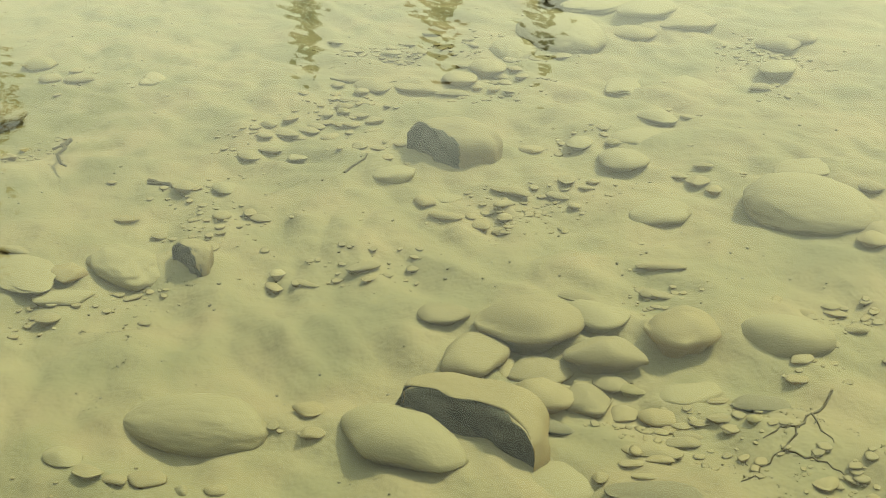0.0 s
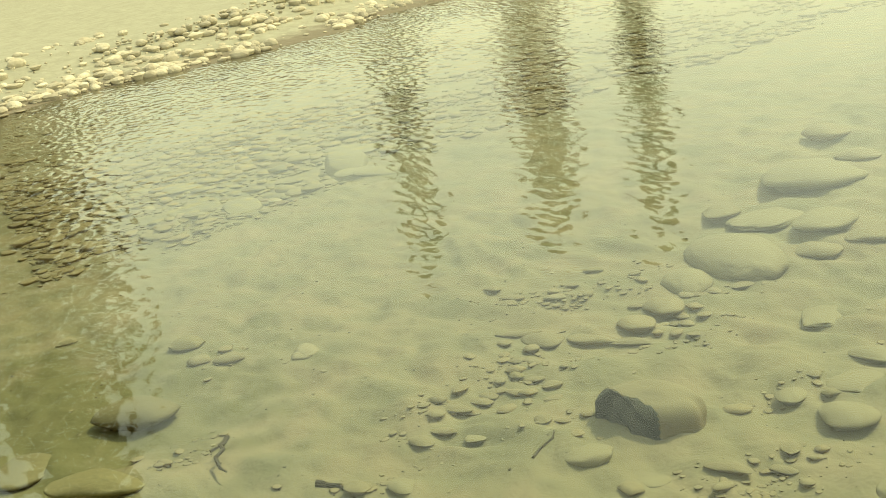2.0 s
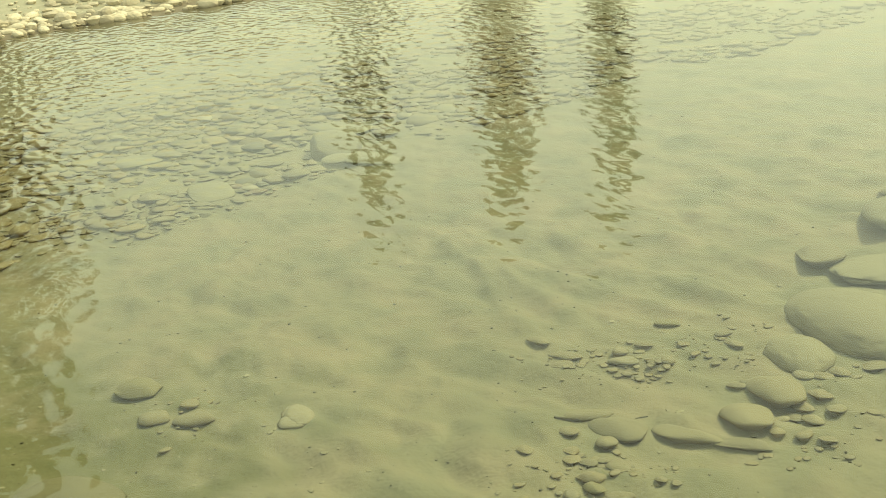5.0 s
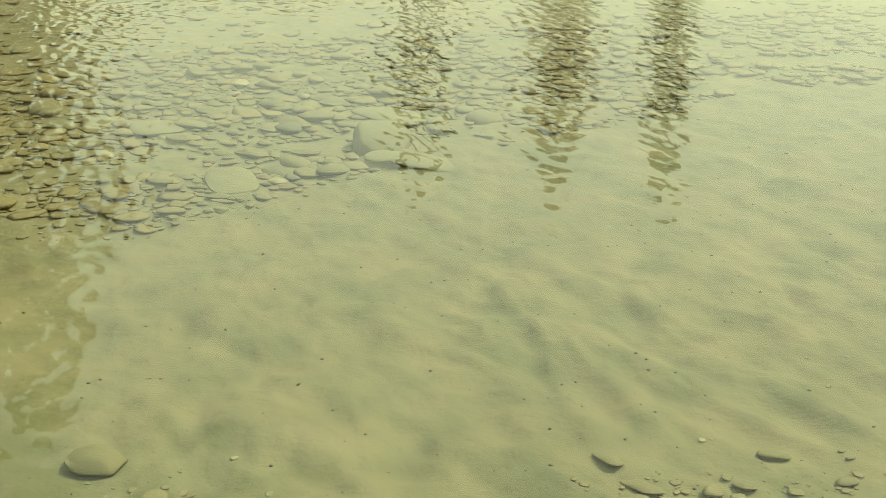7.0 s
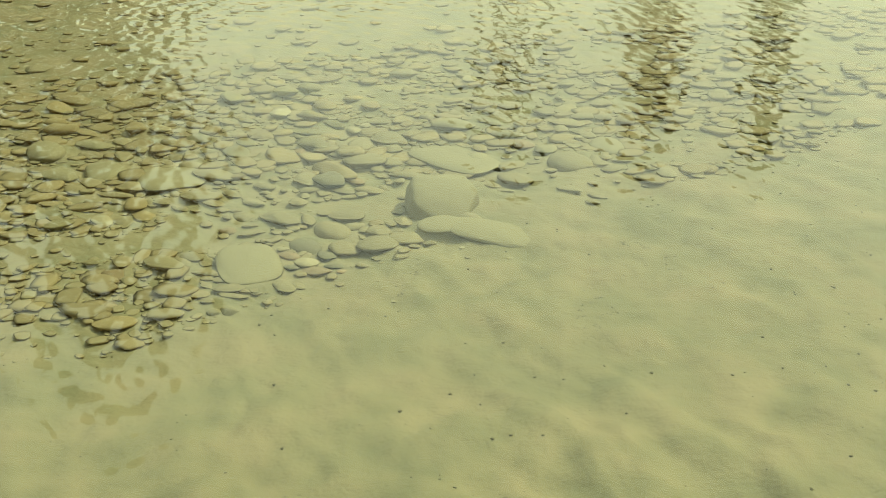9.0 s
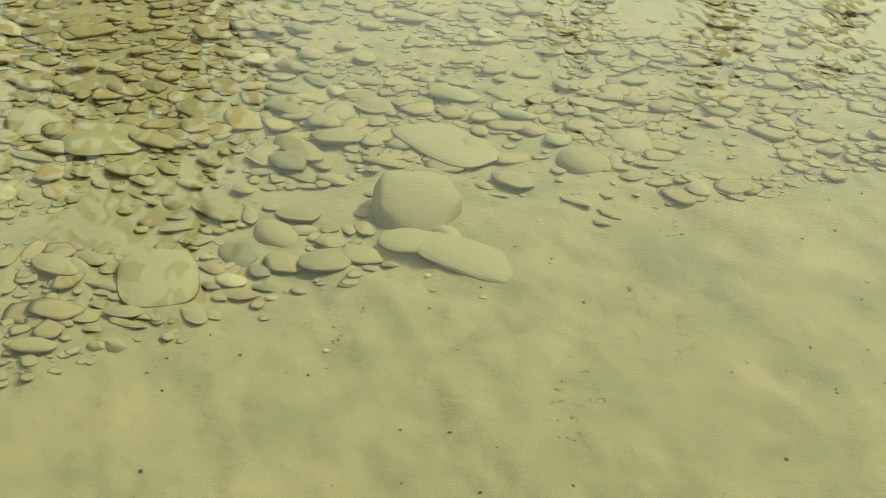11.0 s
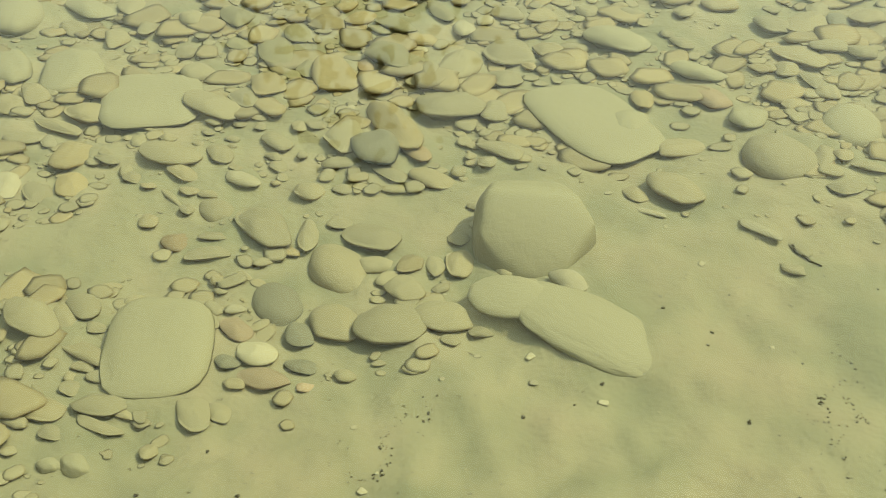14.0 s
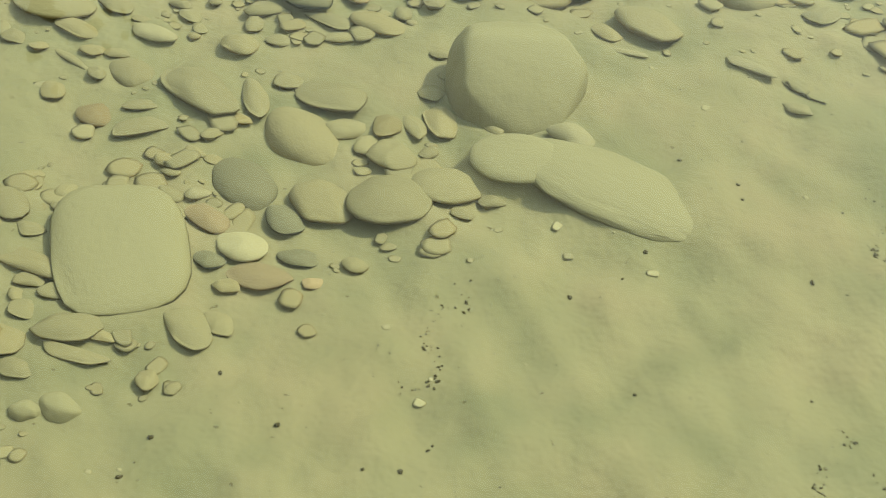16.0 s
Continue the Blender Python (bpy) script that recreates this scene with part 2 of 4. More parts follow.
def bed(x, y):
    """Height of the ground."""
    d = shore(x, y)
    low = 0.0
    near = smooth(-4.4, -2.4, x) * smooth(4.8, 2.8, x) * smooth(-6.9, -4.9, y) * smooth(5.4, 3.4, y)
    if near > 0:
        warp = noise.noise((x * 1.3, y * 1.3, 3.1))
        warp2 = noise.noise((x * 3.1, y * 3.1, 7.7))
        silt = (1.0 - smooth(-0.1, 0.35, y - gravel_edge(x))) * (1.0 - 0.5 * smooth(-0.5, 0.2, y))
        low += 0.022 * noise.noise((x * 0.8, y * 0.8, 0.5))
        # slanting, broken sand waves
        u, v = x * 0.97 + y * 0.24 + 0.12 * warp, y * 0.97 - x * 0.24 + 0.12 * warp2
        low += silt * 1.4 * (0.017 * noise.noise((u * 7.5, v * 2.5, 8.8)) + 0.006 * noise.noise((u * 16.0, v * 7.0, 2.8)) - 0.015 * abs(noise.noise((u * 5.5, v * 2.3, 14.0))))
        # hummocks and hollows of settled silt
        low += silt * 0.022 * abs(noise.noise((x * 5.5 + 1.5 * warp, y * 3.4, 12.0)))
        low += 0.020 * noise.noise((x * 4.2, y * 4.2, 1.2)) + 0.012 * noise.noise((x * 10, y * 10, 4.0)) + 0.0035 * noise.noise((x * 24, y * 24, 4.0))
        # lumpy shelves of silt where the cobbles lie thick
        shelf = smooth(-1.4, -2.6, y)
        low += shelf * (0.030 * abs(noise.noise((x * 2.1, y * 2.1, 6.0))) + 0.016 * abs(noise.noise((x * 5.2, y * 5.2, 2.4))) - 0.008)
        # the smooth lobe of silt trailing from the round boulder and the low hump at its head, steeper upstream
        u, v = (x - 0.190) * 0.72 - (y - 1.085) * 0.69, (x - 0.190) * 0.69 + (y - 1.085) * 0.72
        q = (u / 0.170) ** 2 + (v / (0.095 if v > 0 else 0.082)) ** 2
        low = low * (1 - 0.85 * math.exp(-q * q)) + 0.022 * math.exp(-q ** (1.8 if v > 0 else 2.0))
        q = ((x - 0.040) / 0.082) ** 2 + ((y - 1.175) / 0.062) ** 2
        low = low * (1 - 0.7 * math.exp(-q * q)) + 0.036 * math.exp(-q ** 3)
        # a scour hollow behind it
        low -= 0.012 * math.exp(-((u - 0.05) / 0.16) ** 2 - ((v - 0.15) / 0.05) ** 2)
        low *= near
    low += (WATER_Z + 0.01) * smooth(-1.6, 0.0, d) + 0.22 * smooth(0, 2.0, d) + 0.20 * smooth(2.0, 9.0, d) + 0.9 * smooth(12, 40, d)
    if d > 0:
        low += 0.06 * smooth(0, 2, d) * noise.noise((x * 0.5, y * 0.5, 9.0))
    return low


def spread(lo, hi, step, far):
    """Coordinates at an even step from lo to hi and ever wider ones out to far on both sides."""
    inner = list(np.arange(lo, hi + step / 2, step))
    out, gap = [], step
    while not out or out[-1] < far:
        gap *= 1.22
        out.append((out[-1] if out else 0.0) + gap)
    return [lo - o for o in reversed(out)] + inner + [hi + o for o in out]


def sheet(name, xs, ys, height, material):
    verts = [(x, y, height(x, y)) for y in ys for x in xs]
    w = len(xs)
    faces = [(j * w + i, j * w + i + 1, (j + 1) * w + i + 1, (j + 1) * w + i) for j in range(len(ys) - 1) for i in range(w - 1)]
    mesh = bpy.data.meshes.new(name)
    mesh.from_pydata(verts, [], faces)
    mesh.polygons.foreach_set("use_smooth", [True] * len(faces))
    mesh.materials.append(material)
    return new(name, mesh)


water_xs, water_ys = spread(-10, 14, 4.0, 900), spread(-12, 16, 4.0, 900)
tagged(sheet("water", water_xs, water_ys, lambda x, y: WATER_Z, WATER), "clear shallow rippled stream water over silt", "water", kind="structure")


# ---- stones ----
def stone_mesh(name, seed, shape, detail, material, face=None, depth=0.3):
    """A unit stone, two across: rounded, blocky or flat, with dents of its own."""
    power = {"r": 1.0, "s": 0.82, "b": 0.6, "f": 0.62, "m": 0.9, "q": 0.66, "x": 0.85, "o": 0.86, "d": 0.84}[shape]
    rough = {"r": 0.07, "s": 0.15, "b": 0.22, "f": 0.14, "m": 0.2, "q": 0.10, "x": 0.12, "o": 0.11, "d": 0.10}[shape]
    outline = {"r": 0.06, "s": 0.20, "b": 0.22, "f": 0.20, "m": 0.16, "q": 0.09, "x": 0.12, "o": 0.12, "d": 0.05}[shape]
    bm = bmesh.new()
    bmesh.ops.create_icosphere(bm, subdivisions=detail, radius=1.0)
    skew = random.Random(seed)
    lean = [0.0 if shape == "d" else skew.uniform(-0.18, 0.18) for _ in range(3)]
    cuts = []
    for _ in range({"r": 0, "s": 1, "b": 3, "f": 1, "m": 1, "q": 0, "x": 1, "o": 1, "d": 0}[shape]):
        n = Vector((skew.uniform(-1, 1), skew.uniform(-1, 1), skew.uniform(-0.1, 0.6))).normalized()
        cuts.append((n, skew.uniform(0.68, 0.92)))
    if shape in "sbfq":
        # a worn, slightly tilted top
        cuts.append((Vector((skew.uniform(-0.22, 0.22), skew.uniform(-0.22, 0.22), 1)).normalized(), skew.uniform(0.5, 0.72)))
    if shape == "d":
        # a broad top sloping to one side, a steep shoulder and a chipped foot
        cuts = [(Vector((0.04, -0.60, 0.80)).normalized(), 0.50), (Vector((0.10, 0.25, 1.0)).normalized(), 0.80), (Vector((0.80, -0.60, -0.05)).normalized(), 0.82), (Vector((1.0, 0.35, 0.3)).normalized(), 0.82)]
    for v in bm.verts:
        c = v.co.normalized()
        c = Vector([math.copysign(abs(a) ** power, a) for a in c])
        at = c * 1.1 + Vector((seed * 3.7, seed * 1.3, seed * 7.1))
        c *= 1.0 + rough * noise.noise(at) + rough * 0.45 * noise.noise(at * 2.7) + 0.02 * noise.noise(at * 8.0)
        around = Vector((c.x, c.y, 0)).normalized()
        bulge = 1.0 + outline * (noise.noise(around * 0.9 + Vector((seed * 2.3, seed, 5))) + 0.5 * noise.noise(around * 2.2 + Vector((seed, seed * 5.1, 2))))
        c.x, c.y = c.x * bulge, c.y * bulge
        for n, d in cuts:
            over = c.dot(n) - d
            if over > 0:
                c -= n * over * {"d": 0.76, "b": 0.90, "q": 0.85}.get(shape, 0.66)
        if c.z < 0.30 and shape not in "rmxd":
            # worn back below, so that the edge stands over the bed
            tuck = 1.0 - (0.34 if shape == "o" else 0.46) * min(1.0, (0.30 - c.z) * 2.2)
            c.x, c.y = c.x * tuck, c.y * tuck
        c.x *= 1.0 + lean[0] * c.y
        c.z *= 1.0 + lean[1] * c.x + lean[2] * c.y
        v.co = c
    if detail > 2 and shape not in "ro":
        for _ in range(2):
            bmesh.ops.smooth_vert(bm, verts=bm.verts, factor=0.5, use_axis_x=True, use_axis_y=True, use_axis_z=True)
    # full breadth again after the wear
    wide = [max(abs(v.co[k]) for v in bm.verts) for k in range(2)]
    for v in bm.verts:
        v.co.x, v.co.y = v.co.x / wide[0], v.co.y / wide[1]
    for f in bm.faces:
        f.smooth = True
    bm.normal_update()
    for e in bm.edges:
        e.smooth = e.calc_face_angle(0.0) < 0.7
    if face:
        # a broken, slightly overhanging side, its shade put into a darker material
        n = Vector(face).normalized()
        for v in bm.verts:
            over = v.co.dot(n) - depth - 0.16 * noise.noise(v.co * 2.3)
            if over > 0:
                v.co -= n * (over * 0.96)
        for f in bm.faces:
            f.normal_update()
            if f.calc_center_median().dot(n) > depth - 0.16 and f.normal.dot(n) > 0.35:
                f.material_index, f.smooth = 1, False
    mesh = bpy.data.meshes.new(name)
    bm.to_mesh(mesh)
    bm.free()
    mesh.materials.append(material)
    if face:
        mesh.materials.append(STONE["broken"])
    return mesh


def cobble_mesh(name, seed, shape, material, around=30):
    """A unit cobble, two across and one high over its lip: a worn outline, a full shoulder, a flattish top and an undercut foot."""
    rng = random.Random(seed * 13 + 5)
    square, full, uneven, chips = {"s": (2.6, 3.2, 0.09, 4), "o": (2.25, 2.6, 0.06, 1), "f": (2.7, 5.0, 0.11, 4), "b": (3.0, 3.6, 0.08, 5), "q": (3.6, 6.0, 0.025, 0)}[shape]
    square *= rng.uniform(0.92, 1.15)
    sides = [(rng.uniform(0, 2 * math.pi), rng.uniform(0.68, 0.92)) for _ in range(chips)]
    taper, skew = rng.uniform(-0.16, 0.16), rng.uniform(-0.10, 0.10)
    if shape == "q":
        taper, skew = -0.05, 0.0
    slope = Vector((rng.uniform(-0.18, 0.18), rng.uniform(-0.18, 0.18)))
    ridge = (rng.uniform(0, 2 * math.pi), rng.uniform(0.1, 0.4), rng.uniform(0.35, 0.7)) if shape in "bs" and rng.random() < 0.7 else None
    # flat faces worn or broken off the shoulder
    facets = []
    for _ in range({"s": 3, "o": 1, "f": 2, "b": 4, "q": 0}[shape]):
        a, e = rng.uniform(0, 2 * math.pi), rng.uniform(0.4, 1.15)
        n = Vector((math.cos(a) * math.cos(e), math.sin(a) * math.cos(e), math.sin(e)))
        facets.append((n, (abs(n.x) ** 2 + abs(n.y) ** 2) ** 0.5 * 0.86 + n.z * 0.80 - rng.uniform(0.14, 0.34)))
    outline = []
    for k in range(around):
        a = 2 * math.pi * k / around
        ca, sa = math.cos(a), math.sin(a)
        r = (abs(ca) ** square + abs(sa) ** square) ** (-1 / square)
        r *= 1 + uneven * (noise.noise((ca * 1.1, sa * 1.1, seed * 1.7)) * 1.6 + noise.noise((ca * 3.0, sa * 3.0, seed * 2.9)) * 0.6)
        for b, d in sides:
            over = r * math.cos(a - b) - d
            if over > 0:
                r -= over * 0.75 / max(0.5, math.cos(a - b))
        outline.append([r * ca * (1 + taper * r * sa), r * sa * (1 + skew * r * ca)])
    wide = [max(abs(p[k]) for p in outline) for k in range(2)]
    outline = [(p[0] / wide[0], p[1] / wide[1]) for p in outline]
    bm = bmesh.new()
    rings = []
    for share, level in ((0.50, -0.9), (0.66, -0.20), (0.82, 0.06), (0.96, 0.16), (1.0, 0.26), (0.98, 0.40), (0.93, None), (0.82, None), (0.64, None), (0.40, None), (0.18, None)):
        ring = []
        for x, y in outline:
            px, py = x * share, y * share
            if level is None:
                z = 0.36 + 0.64 * (1 - share ** full) / (1 - 0.18 ** full)
                z *= 1 + slope.x * px + slope.y * py
                if ridge:
                    # one side of the top is worn away at a slant
                    over = px * math.cos(ridge[0]) + py * math.sin(ridge[0]) - ridge[1]
                    z -= max(0.0, over) * ridge[2] * min(1.0, z)
                z += 0.12 * noise.noise((px * 1.9, py * 1.9, seed * 3.3)) + 0.04 * noise.noise((px * 5.0, py * 5.0, seed * 1.1))
            else:
                z = level + 0.06 * noise.noise((px * 2.0, py * 2.0, seed * 2.2))
            at = Vector((px, py, z))
            for n, d in facets:
                over = at.dot(n) - d
                if over > 0 and z > 0.1:
                    at -= n * over * 0.85
            ring.append(bm.verts.new(at))
        rings.append(ring)
    for low, high in zip(rings, rings[1:]):
        for k in range(around):
            bm.faces.new((low[k], low[(k + 1) % around], high[(k + 1) % around], high[k]))
    top = rings[-1]
    middle = bm.verts.new((0, 0, sum(v.co.z for v in top) / around + 0.01))
    for k in range(around):
        bm.faces.new((top[k], top[(k + 1) % around], middle))
    for f in bm.faces:
        f.smooth = True
    mesh = bpy.data.meshes.new(name)
    bm.to_mesh(mesh)
    bm.free()
    mesh.materials.append(material)
    return mesh


LOOKS = {
    "grey": "grey stone dusted with olive silt on the stream bed",
    "silty": "grey stone coated all over in olive silt",
    "slate": "dark blue-grey broken stone with silt-covered top",
    "moss": "olive stone filmed with algae, half sunk in the silt",
    "pale": "pale cream stone lying clean on the stream bed",
    "pink": "smooth pinkish stone among the cobbles of the riffle",
    "rust": "small rust-brown stone among the cobbles of the riffle",
    "brown": "warm brown stone dusted with silt in the riffle",
    "ochre": "ochre-brown stone among the cobbles of the riffle",
    "sandy": "silt-covered stone just showing in the bed",
}
SHAPES = {"q": "flat-topped squarish", "x": "broken dark-faced", "d": "big rounded", "o": "smooth oval", "r": "rounded", "s": "worn", "b": "blocky", "f": "flat", "m": "low"}
placed = []
embedded = []


def rock(x, y, length, width, height, turn, shape, colour, broken=200, depth=0.3, tilt=None):
    """One stone of the bed, leaning upstream, its far end sunk into the silt."""
    name = "boulder" if max(length, width) > 0.22 else "cobble" if max(length, width) > 0.075 else "pebble"
    seed = len(placed) + 1
    face = None
    if shape == "x":
        a = radians(broken - turn)
        face = (math.cos(a) * length, math.sin(a) * width, 0.08 * height)
    lean = random.Random(seed * 7)
    if shape in "sofb":
        # stones are seldom flatter than a third of their breadth
        height = max(height, 0.34 * min(length, width))
    if tilt is None:
        amount = {"s": 0.45, "b": 0.5, "f": 0.3, "q": 0.2, "m": 0.3, "o": 0.3}.get(shape, 0.15)
        tilt = (amount * lean.uniform(-16, -5), amount * lean.uniform(5, 17))
    if shape in "sofbq":
        mesh, rise, scale = cobble_mesh(name, seed, shape, STONE[colour]), 0.03 * height, (length * 0.54, width * 0.54, height * 0.84)
    else:
        mesh = stone_mesh(name, seed, shape, 5 if face or name == "boulder" else 4, STONE[colour], face, depth)
        rise, scale = 0.09 * height - 0.004, (length * 0.54, width * 0.54, height * 0.86)
    ob = new(name, mesh)
    ob.matrix_basis = pose(x, y, bed(x, y) + rise, *tilt, 0) @ pose(0, 0, 0, 0, 0, turn) @ Matrix.Diagonal((*scale, 1))
    placed.append((x, y, max(length, width) / 2))
    embedded.append((x, y, length * 1.1, width * 1.1, height * 0.8, turn))
    return tagged(ob, f"{SHAPES[shape]} {LOOKS[colour]}", "stone", "stones of the stream bed")


rock(-1.468, -3.760, 0.295, 0.160, 0.070, -43, "r", "silty")
rock(-1.736, -3.755, 0.095, 0.067, 0.018, -65, "o", "silty")
rock(-1.665, -3.885, 0.061, 0.033, 0.007, -41, "f", "grey")
rock(-1.612, -3.902, 0.083, 0.056, 0.011, -33, "f", "grey")
rock(-1.561, -3.974, 0.032, 0.023, 0.018, -62, "m", "silty")
rock(-1.503, -3.997, 0.048, 0.039, 0.007, -59, "f", "grey")
rock(-1.257, -3.852, 0.079, 0.057, 0.015, -85, "s", "grey")
rock(-1.282, -3.932, 0.050, 0.037, 0.007, -34, "f", "grey")
rock(-1.335, -3.852, 0.055, 0.027, 0.009, 68, "s", "grey")
rock(-1.155, -4.062, 0.300, 0.160, 0.085, -59, "s", "silty")
rock(-1.022, -4.085, 0.345, 0.215, 0.110, -64, "x", "grey", 203, 0.10)
rock(-0.861, -3.649, 0.123, 0.086, 0.017, -27, "f", "grey")
rock(-0.710, -3.785, 0.245, 0.205, 0.085, -69, "s", "grey")
rock(-0.893, -3.850, 0.135, 0.215, 0.070, -50, "b", "grey")
rock(-0.829, -3.878, 0.099, 0.047, 0.015, 63, "o", "grey")
rock(-0.768, -3.925, 0.135, 0.125, 0.045, -60, "s", "grey")
rock(-0.830, -4.044, 0.130, 0.120, 0.052, -58, "b", "grey")
rock(-0.633, -3.985, 0.172, 0.140, 0.062, -45, "s", "grey")
rock(-0.566, -3.830, 0.160, 0.115, 0.045, -65, "o", "silty")
rock(-0.546, -3.715, 0.109, 0.050, 0.016, -60, "s", "grey")
rock(-0.470, -4.005, 0.165, 0.165, 0.078, -16, "b", "grey")
rock(-0.269, -4.117, 0.200, 0.131, 0.060, -39, "r", "silty")
rock(-0.666, -4.047, 0.077, 0.062, 0.016, -76, "o", "grey")
rock(-0.713, -4.014, 0.061, 0.044, 0.012, 52, "s", "grey")
rock(-0.748, -4.088, 0.115, 0.115, 0.050, -5, "s", "grey")
rock(-0.457, -4.263, 0.121, 0.060, 0.019, -35, "s", "slate")
rock(-0.646, -4.189, 0.090, 0.078, 0.019, -16, "s", "grey")
rock(-0.691, -4.138, 0.070, 0.058, 0.014, 54, "s", "grey")
rock(-0.857, -4.107, 0.148, 0.051, 0.014, -64, "f", "slate")
rock(-0.544, -4.155, 0.137, 0.107, 0.018, -11, "m", "silty")
rock(-0.742, -4.312, 0.111, 0.045, 0.016, -43, "o", "grey")
rock(-0.667, -4.299, 0.073, 0.044, 0.012, -33, "s", "grey")
rock(-0.637, -4.285, 0.076, 0.038, 0.012, -48, "s", "grey")
rock(-0.648, -4.244, 0.047, 0.028, 0.008, -30, "s", "grey")
rock(-0.677, -4.238, 0.043, 0.024, 0.007, -50, "s", "grey")
rock(-0.597, -4.266, 0.043, 0.025, 0.007, -31, "s", "grey")
rock(-0.516, -4.213, 0.049, 0.027, 0.008, -23, "s", "grey")
rock(-0.565, -4.286, 0.050, 0.034, 0.009, -18, "s", "grey")
rock(-0.573, -4.327, 0.037, 0.025, 0.006, -13, "s", "grey")
rock(-0.627, -4.252, 0.045, 0.026, 0.007, -23, "s", "grey")
rock(-0.795, -4.374, 0.054, 0.022, 0.006, -35, "f", "grey")
rock(-0.744, -4.345, 0.056, 0.025, 0.006, -25, "f", "grey")
rock(-0.797, -4.329, 0.049, 0.023, 0.005, -25, "f", "grey")
rock(-0.818, -4.443, 0.184, 0.071, 0.025, -32, "o", "slate")
rock(-0.876, -4.342, 0.043, 0.031, 0.008, 48, "s", "grey")
rock(-0.860, -3.972, 0.067, 0.034, 0.010, -25, "s", "slate")
rock(-0.917, -4.286, 0.173, 0.152, 0.018, 20, "m", "silty")
rock(-1.425, -2.934, 0.270, 0.150, 0.050, -75, "m", "sandy")
rock(-1.282, -3.062, 0.130, 0.120, 0.070, -30, "x", "grey", 195)
rock(-1.563, -2.914, 0.114, 0.095, 0.017, -60, "f", "grey")
rock(-1.660, -2.855, 0.312, 0.151, 0.018, 90, "m", "silty")
rock(-1.604, -3.033, 0.145, 0.071, 0.018, -22, "m", "silty")
rock(-1.049, -2.593, 0.118, 0.068, 0.020, 87, "o", "silty")
rock(-1.038, -2.793, 0.064, 0.039, 0.011, 80, "s", "grey")
rock(-0.385, -2.675, 0.340, 0.240, 0.125, -34, "x", "grey", 188, 0.34)
rock(0.018, -3.027, 0.173, 0.142, 0.036, -81, "o", "silty")
rock(-0.565, -2.657, 0.047, 0.038, 0.007, 88, "f", "grey")
rock(0.208, -3.622, 0.357, 0.257, 0.085, -69, "r", "silty")
rock(0.450, -3.597, 0.077, 0.070, 0.017, 30, "s", "grey")
rock(0.131, -3.260, 0.080, 0.068, 0.017, 15, "s", "grey")
rock(0.129, -3.335, 0.071, 0.052, 0.014, 45, "s", "grey")
rock(0.209, -3.865, 0.098, 0.079, 0.020, 38, "s", "grey")
rock(0.350, -2.739, 0.145, 0.099, 0.027, -82, "o", "silty")
rock(-1.054, -3.271, 0.077, 0.025, 0.007, -64, "f", "grey")
rock(-0.603, -2.998, 0.080, 0.059, 0.012, 85, "f", "grey")
rock(-0.607, -3.147, 0.107, 0.044, 0.011, -54, "f", "grey")
rock(-0.541, -3.217, 0.064, 0.056, 0.010, -39, "f", "grey")
rock(-0.449, -3.188, 0.065, 0.047, 0.012, 53, "s", "grey")
rock(-0.909, -3.299, 0.088, 0.046, 0.010, 10, "f", "grey")
rock(-0.370, -3.076, 0.122, 0.047, 0.012, -63, "f", "grey")
rock(-0.264, -3.142, 0.086, 0.036, 0.009, -70, "f", "grey")
rock(-0.203, -3.100, 0.081, 0.050, 0.014, 65, "s", "grey")
rock(-0.300, -3.697, 0.117, 0.037, 0.011, -38, "f", "grey")
rock(-1.341, -2.606, 0.081, 0.043, 0.009, -32, "f", "grey")
rock(-1.656, -2.688, 0.123, 0.044, 0.012, -49, "f", "grey")
rock(-0.064, -4.027, 0.045, 0.037, 0.009, -35, "s", "grey")
rock(-0.067, -4.049, 0.056, 0.034, 0.009, -59, "s", "grey")
rock(-0.094, -4.149, 0.056, 0.040, 0.008, -48, "f", "grey")
rock(-0.177, -4.169, 0.043, 0.028, 0.008, 45, "s", "grey")
rock(-0.293, -4.200, 0.055, 0.035, 0.007, -16, "f", "grey")
rock(-0.341, -4.242, 0.050, 0.033, 0.006, -34, "f", "grey")
rock(-1.168, 2.521, 0.213, 0.139, 0.048, -80, "r", "silty")
rock(-0.991, 2.567, 0.170, 0.088, 0.027, -44, "o", "silty")
rock(-0.872, 2.582, 0.114, 0.082, 0.022, -74, "s", "grey")
rock(-1.017, 2.456, 0.097, 0.071, 0.014, -42, "f", "grey")
rock(-0.885, 2.380, 0.113, 0.071, 0.014, -77, "f", "grey")
rock(-0.947, 2.179, 0.245, 0.158, 0.032, -89, "f", "sandy")
rock(-0.870, 2.191, 0.109, 0.050, 0.016, -54, "s", "grey")
rock(-1.115, 2.208, 0.217, 0.111, 0.024, -67, "f", "silty")
rock(-1.019, 2.051, 0.113, 0.067, 0.019, -68, "s", "grey")
rock(-0.984, 2.058, 0.050, 0.036, 0.009, -80, "s", "grey")
rock(-1.069, 2.012, 0.095, 0.075, 0.014, -63, "f", "grey")
rock(-0.878, 1.946, 0.103, 0.093, 0.023, 6, "s", "grey")
rock(-0.940, 1.899, 0.156, 0.043, 0.018, -36, "s", "grey")
rock(-1.001, 1.837, 0.103, 0.050, 0.012, 9, "f", "grey")
rock(-0.737, 2.012, 0.280, 0.225, 0.030, -85, "q", "sandy")
rock(-0.586, 1.956, 0.172, 0.089, 0.027, -41, "s", "grey")
rock(-0.691, 2.295, 0.076, 0.057, 0.011, -77, "f", "grey")
rock(-0.924, 2.196, 0.090, 0.013, 0.006, -63, "f", "pale")
rock(-0.577, 2.487, 0.167, 0.088, 0.027, -80, "s", "moss")
